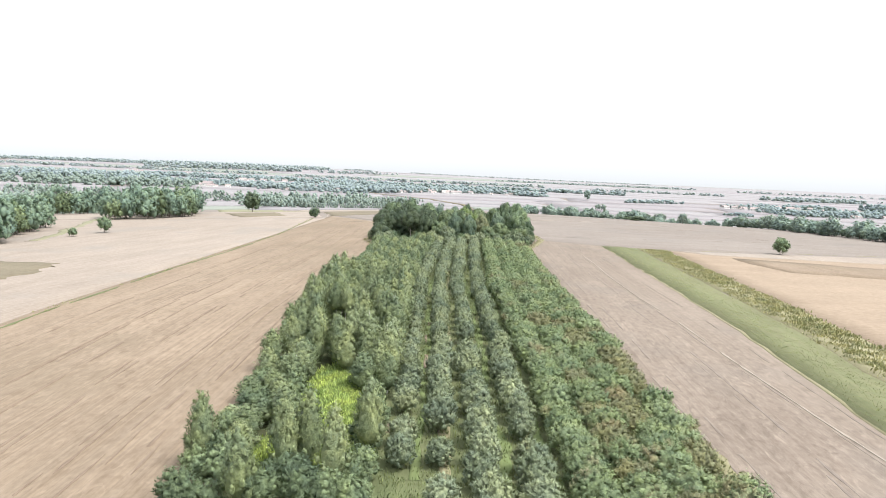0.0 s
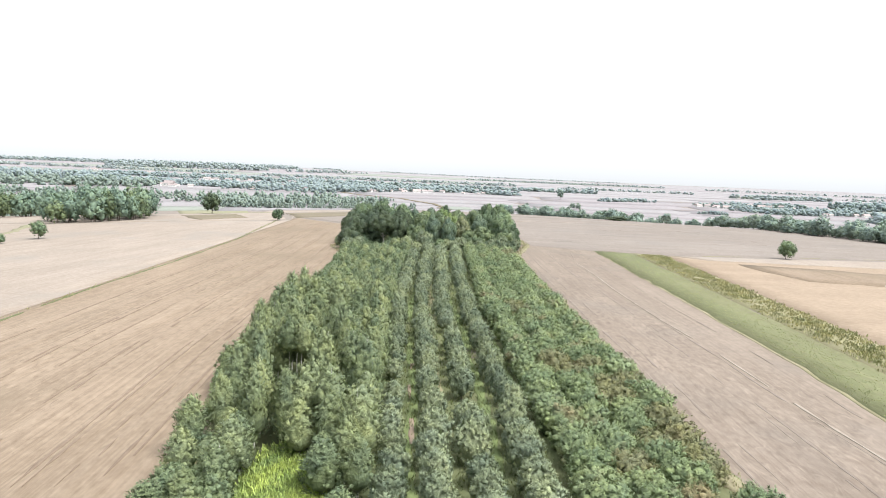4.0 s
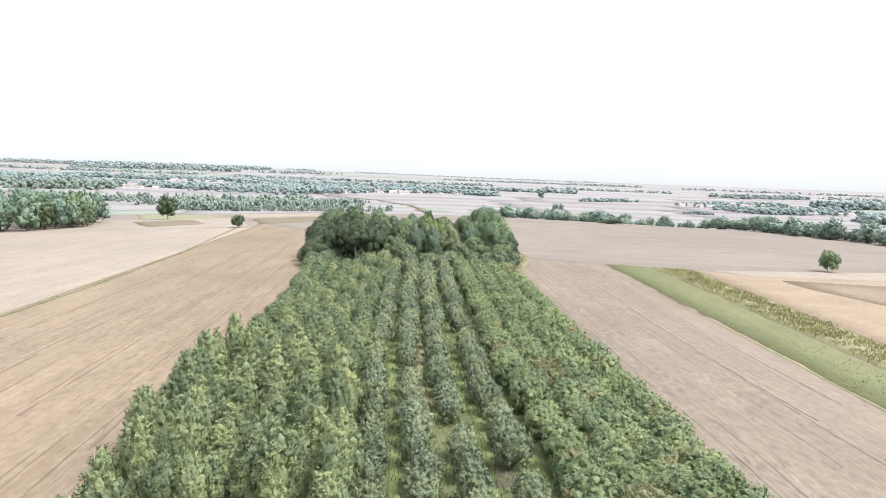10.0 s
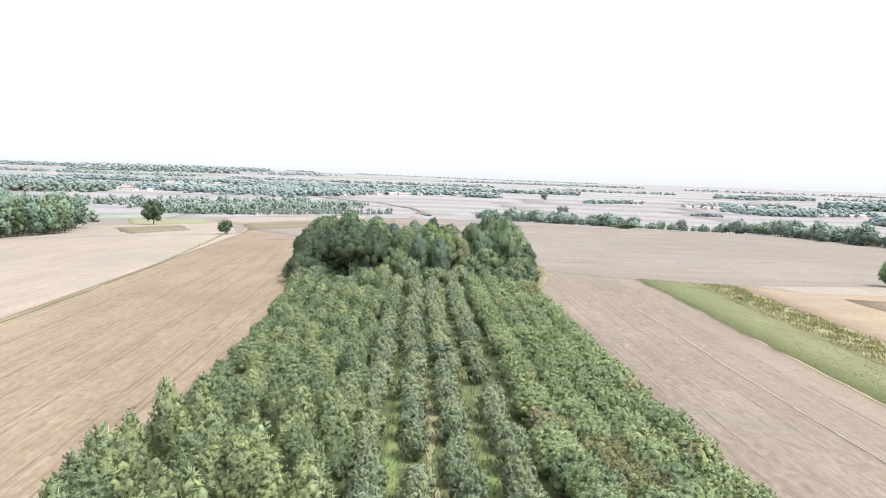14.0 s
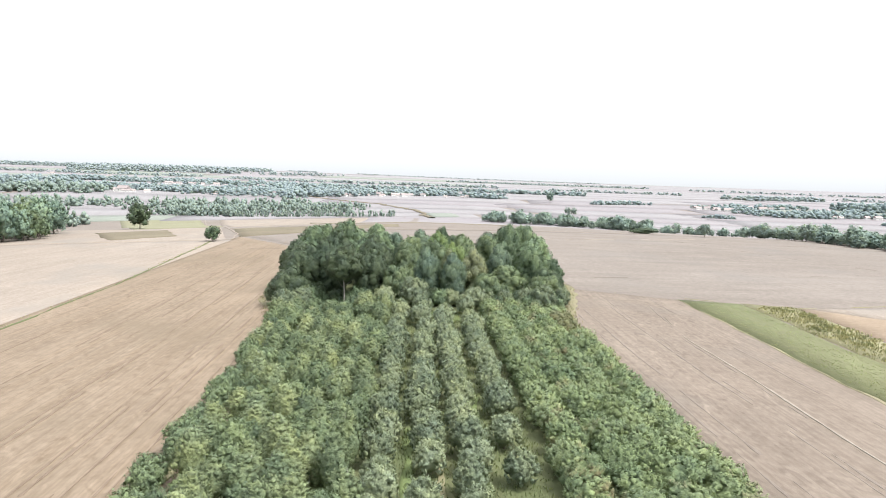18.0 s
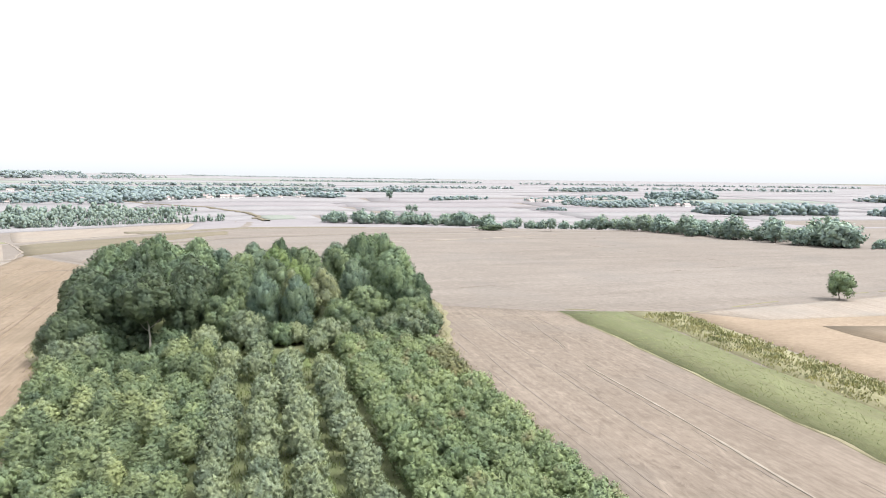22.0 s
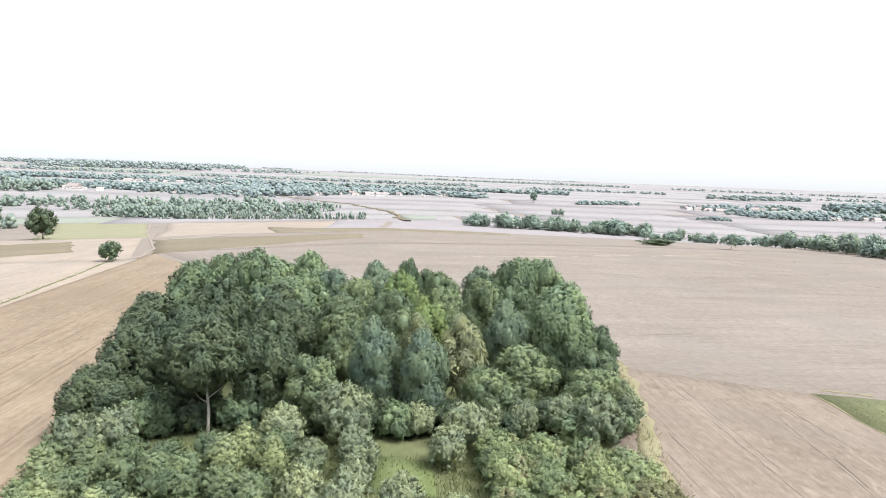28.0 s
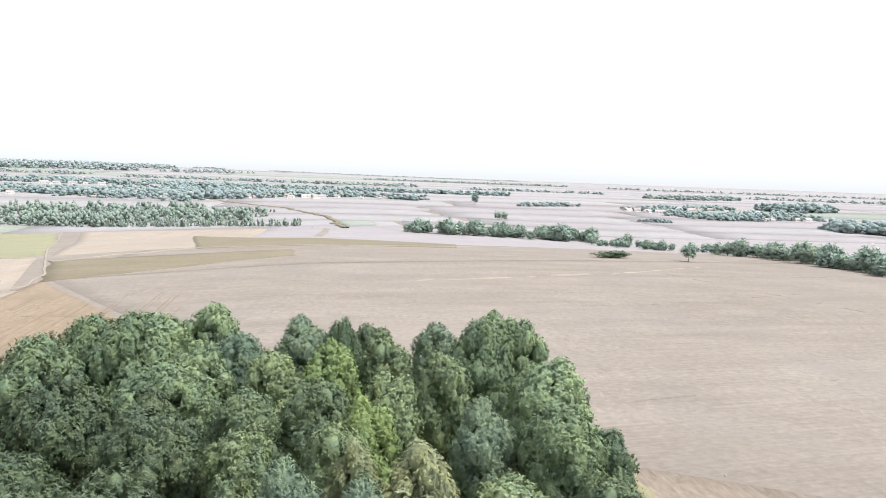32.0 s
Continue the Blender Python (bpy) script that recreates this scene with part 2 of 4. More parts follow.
MEADOW = soil("mown_meadow", (0.163, 0.155, 0.103), (0.144, 0.145, 0.091), (0.175, 0.154, 0.106), radians(70), 0.4, 0.03)
GREEN_CROP = soil("young_green_crop", (0.107, 0.112, 0.057), (0.096, 0.104, 0.053), (0.134, 0.125, 0.074), 0.0, 0.55, 0.05, furrow=1.2, scuffs=0.6)
ROUGH_GRASS = soil("rough_grass", (0.076, 0.091, 0.042), (0.096, 0.101, 0.051), (0.058, 0.069, 0.032), 0.0, 0.5, 0.15, furrow=0.6)
DRY_GRASS = soil("dry_grass", (0.176, 0.162, 0.098), (0.156, 0.148, 0.083), (0.191, 0.176, 0.115), 0.0, 0.4, 0.1)
BARE_SOIL = soil("trodden_earth", (0.194, 0.150, 0.112), (0.172, 0.133, 0.099), (0.215, 0.172, 0.133), 0.0, 0.4, 0.2)
LAWN = soil("fresh_lawn", (0.103, 0.130, 0.052), (0.090, 0.117, 0.046), (0.130, 0.145, 0.069), 0.3, 0.4, 0.3)
BURNT = soil("burnt_earth", (0.073, 0.060, 0.050), (0.086, 0.071, 0.057), (0.060, 0.050, 0.041), 0.0, 0.4, 0.3)
PALE_STRAW = soil("pale_straw", (0.194, 0.170, 0.140), (0.181, 0.157, 0.129), (0.206, 0.181, 0.150), 0.0, 0.4, 0.2)

LEAF_SHRUB = foliage("leaf_grey_green", (0.132, 0.163, 0.101), (0.219, 0.252, 0.153), (0.224, 0.200, 0.114), 0.03)
LEAF_HAZEL = foliage("leaf_hazel", (0.124, 0.166, 0.083), (0.197, 0.238, 0.120), (0.232, 0.179, 0.102), 0.13)
LEAF_BROWN = foliage("leaf_hazel_turning", (0.142, 0.148, 0.074), (0.170, 0.169, 0.084), (0.187, 0.151, 0.078), 0.15)
LEAF_BIRCH = foliage("leaf_birch", (0.122, 0.156, 0.082), (0.215, 0.248, 0.126), (0.148, 0.186, 0.119), 0.1)
LEAF_OAK = foliage("leaf_deep_oak", (0.054, 0.079, 0.046), (0.076, 0.101, 0.058), (0.129, 0.124, 0.057), 0.04)
LEAF_DARK = foliage("leaf_dark_green", (0.080, 0.116, 0.067), (0.178, 0.236, 0.133))
LEAF_BLUE = foliage("leaf_blue_green", (0.101, 0.144, 0.099), (0.130, 0.172, 0.114))
LEAF_MID = foliage("leaf_mid_green", (0.085, 0.116, 0.065), (0.158, 0.201, 0.106))
LEAF_YELLOW = foliage("leaf_yellow_green", (0.135, 0.192, 0.078), (0.173, 0.225, 0.089))
LEAF_DRY = foliage("leaf_drying_birch", (0.158, 0.178, 0.096), (0.190, 0.203, 0.113))
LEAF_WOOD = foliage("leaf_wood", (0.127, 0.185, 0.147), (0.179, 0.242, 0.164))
# aerial haze is mixed into these pale bluish leaf colours, stronger with distance
LEAF_FAR_HAZE = foliage("leaf_valley_haze", (0.179, 0.227, 0.205), (0.221, 0.266, 0.240), clear=0.35, spread=0.1, gloss=0.05, tuft=0.3, relief=0.2)
LEAF_HEDGE_HAZE = foliage("leaf_hedge_haze", (0.171, 0.226, 0.195), (0.218, 0.277, 0.232), (0.241, 0.290, 0.194), 0.1, spread=0.2, gloss=0.1, tuft=0.4, relief=0.4)
LEAF_VILLAGE_HAZE = foliage("leaf_village_haze", (0.257, 0.304, 0.324), (0.288, 0.335, 0.355), clear=0.42, spread=0.05, gloss=0.0, tuft=0.12, relief=0.1)
LEAF_HORIZON_HAZE = foliage("leaf_horizon_haze", (0.277, 0.314, 0.342), (0.301, 0.337, 0.366), clear=0.42, spread=0.03, gloss=0.0, tuft=0.08, relief=0.05)
GOLDENROD = foliage("goldenrod", (0.288, 0.363, 0.109), (0.360, 0.437, 0.133), (0.176, 0.267, 0.095), 0.1, spread=0.4)
WEED = foliage("weed_leaf", (0.230, 0.217, 0.111), (0.289, 0.272, 0.153), (0.33, 0.3, 0.1), 0.1)
WEED_DARK = foliage("weed_dark", (0.163, 0.176, 0.084), (0.225, 0.221, 0.108))
GRASS = foliage("grass_blade", (0.13, 0.158, 0.068), (0.175, 0.19, 0.086), (0.22, 0.2, 0.12), 0.08)
BARK = bark("bark_brown", (0.14, 0.115, 0.09), (0.07, 0.058, 0.045), 6.0)
BARK_BIRCH = bark("bark_birch", (0.62, 0.6, 0.55), (0.12, 0.11, 0.1), 3.0, True)
BARK_PALE = bark("bark_pale", (0.27, 0.25, 0.22), (0.16, 0.145, 0.125), 5.0)
PLASTER = plain("house_plaster", (0.78, 0.75, 0.7))
ROOF = plain("roof_tile", (0.33, 0.27, 0.25))
PANE = plain("window_dark", (0.08, 0.09, 0.1), 0.3)


# ---------------------------------------------------------------- meshes
def mesh_of(name, verts, faces, material, smooth=False, normals=None):
    me = bpy.data.meshes.new(name)
    verts = np.asarray(verts, np.float32)
    faces = np.asarray(faces, np.int32)
    me.vertices.add(len(verts))
    me.vertices.foreach_set("co", verts.ravel())
    k = faces.shape[1]
    me.loops.add(faces.size)
    me.loops.foreach_set("vertex_index", faces.ravel())
    me.polygons.add(len(faces))
    me.polygons.foreach_set("loop_start", np.arange(0, faces.size, k, dtype=np.int32))
    me.polygons.foreach_set("loop_total", np.full(len(faces), k, np.int32))
    if smooth or normals is not None:
        me.polygons.foreach_set("use_smooth", np.ones(len(faces), bool))
    me.materials.append(material)
    me.update(calc_edges=True)
    me.validate()
    if normals is not None:
        me.normals_split_custom_set_from_vertices(normals.tolist())
    return me


def part(name, me, parent, label=""):
    ob = new(name, me)
    ob.parent = parent
    return tagged(ob, label)


def unit(v):
    return v / np.maximum(np.linalg.norm(v, axis=-1, keepdims=True), 1e-6)


def leaf_quads(at, face, length, width, rng, fold=0.22, hang=0.25):
    """One folded diamond for each leaf, its upper side turned towards face."""
    n = len(at)
    face = unit(face)
    along = rng.normal(size=(n, 3)) + (0, 0, -hang)
    along = unit(along - face * (along * face).sum(1, keepdims=True) * 0.85)
    side = unit(np.cross(face, along))
    L = (np.asarray(length) * rng.uniform(0.7, 1.3, n))[:, None]
    W = L * width / 2
    mid = at + along * L * 0.45
    v = np.stack([at, mid + side * W + face * L * fold * 0.5, at + along * L, mid - side * W + face * L * fold * 0.5], 1)
    return v.reshape(-1, 3), np.arange(4 * n).reshape(-1, 4)


def tube(path, radii, sides=6):
    path = np.asarray(path, float)
    ring, faces = [], []
    for i, (p, r) in enumerate(zip(path, radii)):
        ahead = unit(path[min(i + 1, len(path) - 1)] - path[max(i - 1, 0)])
        a = unit(np.cross(ahead, (0.3, 1, 0.1)))
        b = np.cross(ahead, a)
        for k in range(sides):
            w = 2 * math.pi * k / sides
            ring.append(p + r * (a * math.cos(w) + b * math.sin(w)))
    for i in range(len(path) - 1):
        for k in range(sides):
            q = (k + 1) % sides
            faces.append((i * sides + k, i * sides + q, (i + 1) * sides + q, (i + 1) * sides + k))
    return np.array(ring), np.array(faces)


def merged(pieces):
    vs, fs, n = [], [], 0
    for v, f in pieces:
        vs.append(v)
        fs.append(np.asarray(f) + n)
        n += len(v)
    return np.concatenate(vs), np.concatenate(fs)


def spray_leaves(at, axis, length, each, leaf, width, rng, splay=0.75, droop=0.1, face=None, stray=0.32, sag=0.0):
    """Leafy twigs: from each place a twig along axis, set with small pointed leaves whose upper sides look towards face."""
    n = len(at)
    axis = unit(axis)[:, None]
    length = np.broadcast_to(length, (n,))[:, None]
    t = rng.uniform(0.05, 1.0, (n, each))
    p = at[:, None] + axis * (t * length)[..., None]
    p[..., 2] -= droop * t * t * length
    out = rng.normal(size=(n, each, 3))
    out = unit(out - axis * (out * axis).sum(-1, keepdims=True))
    top = axis if face is None else unit(face)[:, None]
    top = unit(top + rng.normal(size=out.shape) * stray + (0, 0, 0.2))
    along = axis * (1.05 - splay) + out * splay + (0, 0, -droop - sag)
    along = unit(along - top * (along * top).sum(-1, keepdims=True) * 0.8)
    side = unit(np.cross(along, top))
    size = (leaf * rng.uniform(0.7, 1.3, (n, each)) * (1.15 - 0.4 * t))[..., None]
    v = np.stack([p - side * size * width / 2, p + side * size * width / 2, p + along * size], 2)
    return v.reshape(-1, 3), np.arange(3 * n * each).reshape(-1, 3)


BALL = {}
for _k in (1, 2, 3, 4):
    _bm = bmesh.new()
    bmesh.ops.create_icosphere(_bm, subdivisions=_k, radius=1)
    BALL[_k] = (np.array([v.co for v in _bm.verts]), np.array([[v.index for v in f.verts] for f in _bm.faces]))
    _bm.free()


SHEEN = 0.35  # how far a single leaf turns the light from the swell it grows on


def leafy(lumps, stretch, middle, rng, fine, shoots, each, leaf, width, length, outward=0.5, rise=0.6, droop=0.05, splay=0.6, deep=0.8, low=-0.35, stray=0.3, sag=0.0):
    """A crown of round clumps: each a dense inner mass with leafy shoots standing out of its free side, dark clefts between them."""
    ball, faces = BALL[fine]
    squash = (1, 1, stretch)
    made, normals = [], []
    for c in lumps:
        made.append(((c[:3] + ball * c[3] * (deep + 0.05 * rng.normal(size=(len(ball), 1)))) * squash, faces))
        normals.append(unit(ball / squash))
    own = rng.choice(len(lumps), shoots * 6, p=lumps[:, 3] ** 2 / (lumps[:, 3] ** 2).sum())
    c = lumps[own]
    d = unit(rng.normal(size=(len(c), 3)) + (0, 0, 0.2))
    at = c[:, :3] + d * c[:, 3:]
    gap = np.linalg.norm(at[:, None] - lumps[None, :, :3], axis=2) / lumps[None, :, 3]
    gap[np.arange(len(c)), own] = 9
    away = unit(c[:, :3] + (0, 0, 1e-3))
    keep = np.flatnonzero(((d * away).sum(1) + 0.5 * d[:, 2] > low) & (gap.min(1) > 0.93))[:shoots]
    c, d, away = c[keep], d[keep], away[keep]
    at = (c[:, :3] + d * c[:, 3:] * rng.uniform(deep - 0.06, 1.0, (len(c), 1))) * squash
    face = unit((d + 0.35 * away) / squash + (0, 0, 0.08))
    axis = face * outward + rng.normal(size=face.shape) * 0.24 + (0, 0, rise)
    v, f = spray_leaves(at, axis, length * rng.uniform(0.6, 1.35, len(at)), each, leaf, width, rng, splay, droop, face, stray, sag)
    made.append((v, f))
    flat = unit(np.cross(v[f[:, 1]] - v[f[:, 0]], v[f[:, 2]] - v[f[:, 0]]))
    normals.append(np.repeat(unit(np.repeat(face, each, 0) + flat * SHEEN), 3, 0))
    v, f = merged(made)
    v = v + (0, 0, middle)
    v[:, 2] = np.maximum(v[:, 2], 0.03)
    return v, f, np.concatenate(normals)


def crown_clumps(rng, height, base, radius, n, size=0.3):
    """Round clumps of uneven size over an egg-shaped crown, about its middle."""
    half = (height - base) / 2
    stretch = half / radius
    i = np.arange(n)
    h = 1 - 1.9 * (i + 0.5) / n
    a = i * 2.39996 + rng.uniform(-0.5, 0.5, n)
    r = np.sqrt(1 - np.where(h > 0, h, 0.7 * h) ** 2) * rng.uniform(0.5, 0.84, n)
    clumps = np.column_stack([np.cos(a) * r, np.sin(a) * r, h * rng.uniform(0.6, 0.86, n), size * rng.uniform(0.6, 1.3, n)]) * radius
    return np.concatenate([[(0, 0, -0.05 * radius, radius * 0.6)], clumps]), base + half, stretch


def hold(name, label, category, group=""):
    return tagged(new(name), label, category, group)


def big_tree(name, rng, height, radius, leaf, label, count=2300, base=0.18, n=16, length=0.42, trunk=BARK, group="", limbs=0, category="tree", hang=0.0, slim=0.55, bare=False):
    top = hold(name, label, category, group)
    lean = rng.uniform(-0.04, 0.04, 2) * height
    z = np.linspace(-0.3, height * 0.86, 7)
    path = np.stack([lean[0] * (z / height) ** 2, lean[1] * (z / height) ** 2, z], 1)
    path[1:, :2] += rng.normal(size=(6, 2)) * 0.012 * height
    rad = height * 0.016 * (1 - np.linspace(0, 0.9, 7)) + 0.015
    rad[0] *= 1.5
    part("trunk", mesh_of("trunk", *tube(path, rad, 7), trunk, True), top)
    clumps, middle, stretch = crown_clumps(rng, height, height * base, radius, n)
    for c in clumps[1 : 1 + limbs]:
        end = c[:3] * (0.8, 0.8, 0.8 * stretch) + (0, 0, middle)
        start = path[min(5, max(1, int((end[2] - radius * 0.5) / height * 7)))]
        part("limb", mesh_of("limb", *tube([start, (start + end) / 2 + (0, 0, -0.1), end], [height * 0.009, height * 0.006, 0.012], 5), trunk, True), top)
    if bare:
        d = unit(rng.normal(size=(count, 3)))
        c = clumps[rng.integers(1, len(clumps), count)]
        crown = (*spray_leaves((c[:, :3] + d * c[:, 3:]) * (1, 1, stretch) + (0, 0, middle), d + (0, 0, 0.5), 0.1, 1, length, slim, rng), None)
    else:
        each = 8 if count > 3000 else 5
        crown = leafy(clumps, stretch, middle, rng, 2 if count > 3000 else 1, int(count / each), each, length, slim, length * 1.5, 0.6, 0.45 - hang, 0.12 + 0.4 * hang, 0.6, 0.8, -0.5, 0.34, 0.6 * hang)
    part("crown", mesh_of("crown", *crown[:2], leaf, normals=crown[2]), top)
    return top


def bush(name, rng, height, radius, leaf, label, group="", shoots=240, per=9, length=0.15, upright=0.8, category="shrub", width=0.42, lumpy=0.3, n=26, splay=0.5):
    """A short stem under an uneven dome of many leafy shoots that point up and out."""
    top = hold(name, label, category, group)
    i = np.arange(n)
    a = i * 2.39996 + rng.uniform(-0.5, 0.5, n)
    h = 1 - 1.7 * (i + 0.5) / n
    reach = (1 - lumpy) * rng.uniform(0.9, 1.04, n)
    r = np.sqrt(np.maximum(0, 1 - h * h)) * reach
    lumps = np.column_stack([np.cos(a) * r, np.sin(a) * r, h * reach, lumpy * rng.uniform(0.6, 1.4, n)]) * radius
    lumps = np.concatenate([[(0, 0, 0, radius * (1.0 - 0.75 * lumpy))], lumps])
    stretch, middle = height * 0.53 / radius, height * 0.47
    part("stem", mesh_of("stem", *tube([(0, 0, -0.2), (0.05, 0.02, height * 0.3), (0.02, 0.08, height * 0.62)], [0.07, 0.05, 0.02], 5), BARK, True), top)
    crown = leafy(lumps, stretch, middle, rng, 1, shoots, per, length, width, radius * 0.2, 0.5, upright, 0.05, splay)
    part("crown", mesh_of("crown", *crown[:2], leaf, normals=crown[2]), top)
    return top


def birch(name, rng, height, radius, label, group="", base=0.14, leaves=3200):
    """A slim white stem with a feathery pointed crown of rising boughs."""
    top = hold(name, label, "birch", group)
    z = np.linspace(-0.2, height * 0.95, 6)
    path = np.stack([0 * z, 0 * z, z], 1)
    path[1:, :2] += np.cumsum(rng.normal(size=(5, 2)) * 0.05, 0)
    part("trunk", mesh_of("trunk", *tube(path, 0.075 * (1 - np.linspace(0, 0.88, 6)), 6), BARK_BIRCH, True), top)
    n = 26
    h = np.linspace(-0.85, 0.96, n)
    a = np.arange(n) * 2.39996 + rng.uniform(-0.5, 0.5, n)
    wide = 0.72 * (1 - ((h + 1) / 2) ** 1.7) + 0.03
    reach = radius * wide * rng.uniform(0.6, 1.15, n)
    lumps = np.column_stack([np.cos(a) * reach, np.sin(a) * reach, h * radius * 0.84, radius * rng.uniform(0.13, 0.22, n)])
    core = [(0, 0, k * radius * 0.84, radius * (0.84 * (1 - ((k + 1) / 2) ** 1.7) + 0.06)) for k in (-0.5, -0.25, 0.0, 0.25, 0.5, 0.72, 0.9)]
    lumps = np.concatenate([core, lumps])
    low = height * base
    half = (height - low) / 2
    middle, stretch = low + half, half / radius
    crown = leafy(lumps, stretch, middle, rng, 1, leaves // 8, 8, 0.24, 0.27, radius * 0.25, 0.4, 1.0, 0.2, 0.26, 0.76, -0.5, 0.3, 0.1)
    part("crown", mesh_of("crown", *crown[:2], LEAF_BIRCH, normals=crown[2]), top)
    return top


def plant_at(x, y, turn=0.0, size=1.0, tall=1.0, sink=0.0):
    m = Matrix.Translation((x, y, float(land(x, y)) - sink)) @ Matrix.Rotation(turn, 4, "Z") @ Matrix.Diagonal((size, size, size * tall, 1))
    return m


class Stock:
    """A few built plants of one kind; the first use of each places it, later uses copy it."""

    def __init__(self, made):
        self.made, self.used = made, set()

    def put(self, i, m):
        ob = self.made[i % len(self.made)]
        if i % len(self.made) in self.used:
            return copy_thing(ob, m)
        self.used.add(i % len(self.made))
        ob.matrix_basis = m.normalized()
        return ob


# ---------------------------------------------------------------- ground and fields
def spread(lo, hi, mid0, mid1, fine, grow=1.22):
    """Grid lines: even and close between mid0 and mid1, ever wider outside."""
    line = list(np.arange(mid0, mid1 + fine * 0.5, fine))
    w = fine
    while line[-1] < hi:
        w *= grow
        line.append(min(hi, line[-1] + w))
    w = fine
    while line[0] > lo:
        w *= grow
        line.insert(0, max(lo, line[0] - w))
    return np.array(line)


def grid_mesh(name, X, Y, Z, material, smooth=False):
    h, w = X.shape
    i = np.arange(h * w).reshape(h, w)
    faces = np.stack([i[:-1, :-1], i[:-1, 1:], i[1:, 1:], i[1:, :-1]], -1).reshape(-1, 4)
    return mesh_of(name, np.stack([X, Y, Z], -1).reshape(-1, 3), faces, material, smooth)


_gx, _gy = np.meshgrid(spread(-4600, 4600, -260, 260, 8), spread(-1200, 4700, -40, 720, 8))
tagged(new("ground", grid_mesh("ground", _gx, _gy, land(_gx, _gy), STUBBLE_CROSS, True)), "harvested greyish stubble land", "ground", kind="structure")


def field(name, corners, material, label, lift=0.04, cell=6.0, ragged=0.0, seed=1, category="field"):
    """A piece of land draped over the ground between four corners, with uneven edges."""
    a, b, c, d = (np.array(p, float) for p in corners)
    nu = int(np.clip(max(np.linalg.norm(b - a), np.linalg.norm(c - d)) / cell, 2, 90))
    nv = int(np.clip(max(np.linalg.norm(d - a), np.linalg.norm(c - b)) / cell, 2, 90))
    u, v = np.meshgrid(np.r_[-0.0005, np.linspace(0, 1, nu + 1), 1.0005], np.r_[-0.0005, np.linspace(0, 1, nv + 1), 1.0005])
    rim = (u < 0) | (u > 1) | (v < 0) | (v > 1)
    u, v = u[..., None], v[..., None]
    p = a * (1 - u) * (1 - v) + b * u * (1 - v) + c * u * v + d * (1 - u) * v
    if ragged:
        rng = np.random.default_rng(seed)
        off = rng.normal(size=p.shape) * ragged * (np.minimum(np.minimum(u, 1 - u), np.minimum(v, 1 - v)) < 1e-6)
        off[0], off[-1] = off[1], off[-2]
        off[:, 0], off[:, -1] = off[:, 1], off[:, -2]
        p = p + off
    X, Y = p[..., 0], p[..., 1]
    return tagged(new(name, grid_mesh(name, X, Y, land(X, Y) + np.where(rim, -0.3, lift), material)), label, category, kind="structure")


def ribbon(name, line, width, material, label, lift=0.06, seed=2, rough=0.2, category="track", broken=0.0):
    """A narrow strip along a line of points, its edges wavering; broken lets stretches of it fade into the ground."""
    rng = np.random.default_rng(seed)
    line = np.array(line, float)
    far = np.r_[0, np.cumsum(np.linalg.norm(np.diff(line, axis=0), axis=1))]
    t = np.linspace(0, far[-1], max(3, int(far[-1] / 1.6)))
    c = np.stack([np.interp(t, far, line[:, 0]), np.interp(t, far, line[:, 1])], 1)
    n = np.gradient(c, axis=0)
    n = unit(np.stack([n[:, 1], -n[:, 0]], 1))
    slow = np.interp(t, np.arange(0, far[-1] + 14, 7), rng.normal(size=len(np.arange(0, far[-1] + 14, 7))))
    c = c + n * (slow * width * 0.35)[:, None]
    w = width * np.clip(1 + rng.normal(size=len(t)) * rough, 0.3, 2)
    if broken:
        gate = np.interp(t, np.arange(0, far[-1] + 8, 4), rng.uniform(size=len(np.arange(0, far[-1] + 8, 4))))
        w = w * np.clip((gate - broken) * 6, 0.1, 1)
    else:
        gate = np.ones(len(t))
    cols = [c + n * (w * s / 2)[:, None] for s in (-1.02, -1, -0.33, 0.33, 1, 1.02)]
    X, Y = np.stack([q[:, 0] for q in cols], 1), np.stack([q[:, 1] for q in cols], 1)
    rise = np.where((gate > broken)[:, None], np.array([-0.2, 1, 1, 1, 1, -0.2])[None] * lift, -0.4)
    return tagged(new(name, grid_mesh(name, X, Y, land(X, Y) + rise, material)), label, category, kind="structure")


field("field_near_west", ((-61, -40), (0, -40), (22, 207), (-67, 344)), STUBBLE, "warm stubble field with reddish drill lines", 0.015)
field("field_west", ((-330, 20), (-61, 20), (-66, 330), (-330, 330)), STUBBLE_PALE, "pale beige stubble field beyond the grassy balk", 0.03)
field("field_west_slope", ((-330, 330), (-68, 330), (-90, 400), (-330, 420)), STUBBLE_PALE, "pale stubble on the western slope", 0.03)
field("field_east", ((20, -40), (40.5, -40), (47.2, 216.5), (19, 231)), STUBBLE_GREY, "greyish trampled stubble beside the planted belt", 0.045)
field("field_north", ((24, 206), (340, 226), (330, 440), (-66, 346)), STUBBLE_CROSS, "wide greyish stubble field worked crosswise", 0.03)
field("field_north_slope", ((-66, 346), (330, 440), (300, 480), (-62, 430)), STUBBLE_CROSS, "stubble field falling to the valley edge", 0.05)
field("field_orange", ((54.5, -40), (300, -40), (300, 240), (66.5, 211)), STUBBLE_ORANGE, "warm orange-beige stubble field", 0.05)
field("field_orange_upper", ((76, 203), (280, 190), (290, 238), (68, 211)), STUBBLE_PALE, "paler strip along the field's upper end", 0.09)
field("field_dark_patch", ((84, 170), (200, 140), (210, 164), (81, 198)), STUBBLE, "browner worked patch with straw bands", 0.10, ragged=1.0)
field("green_strip", ((41, -40), (47, -40), (57.8, 214), (47.3, 217)), GREEN_CROP, "narrow strip of green young crop", 0.09, 4, 0.25)
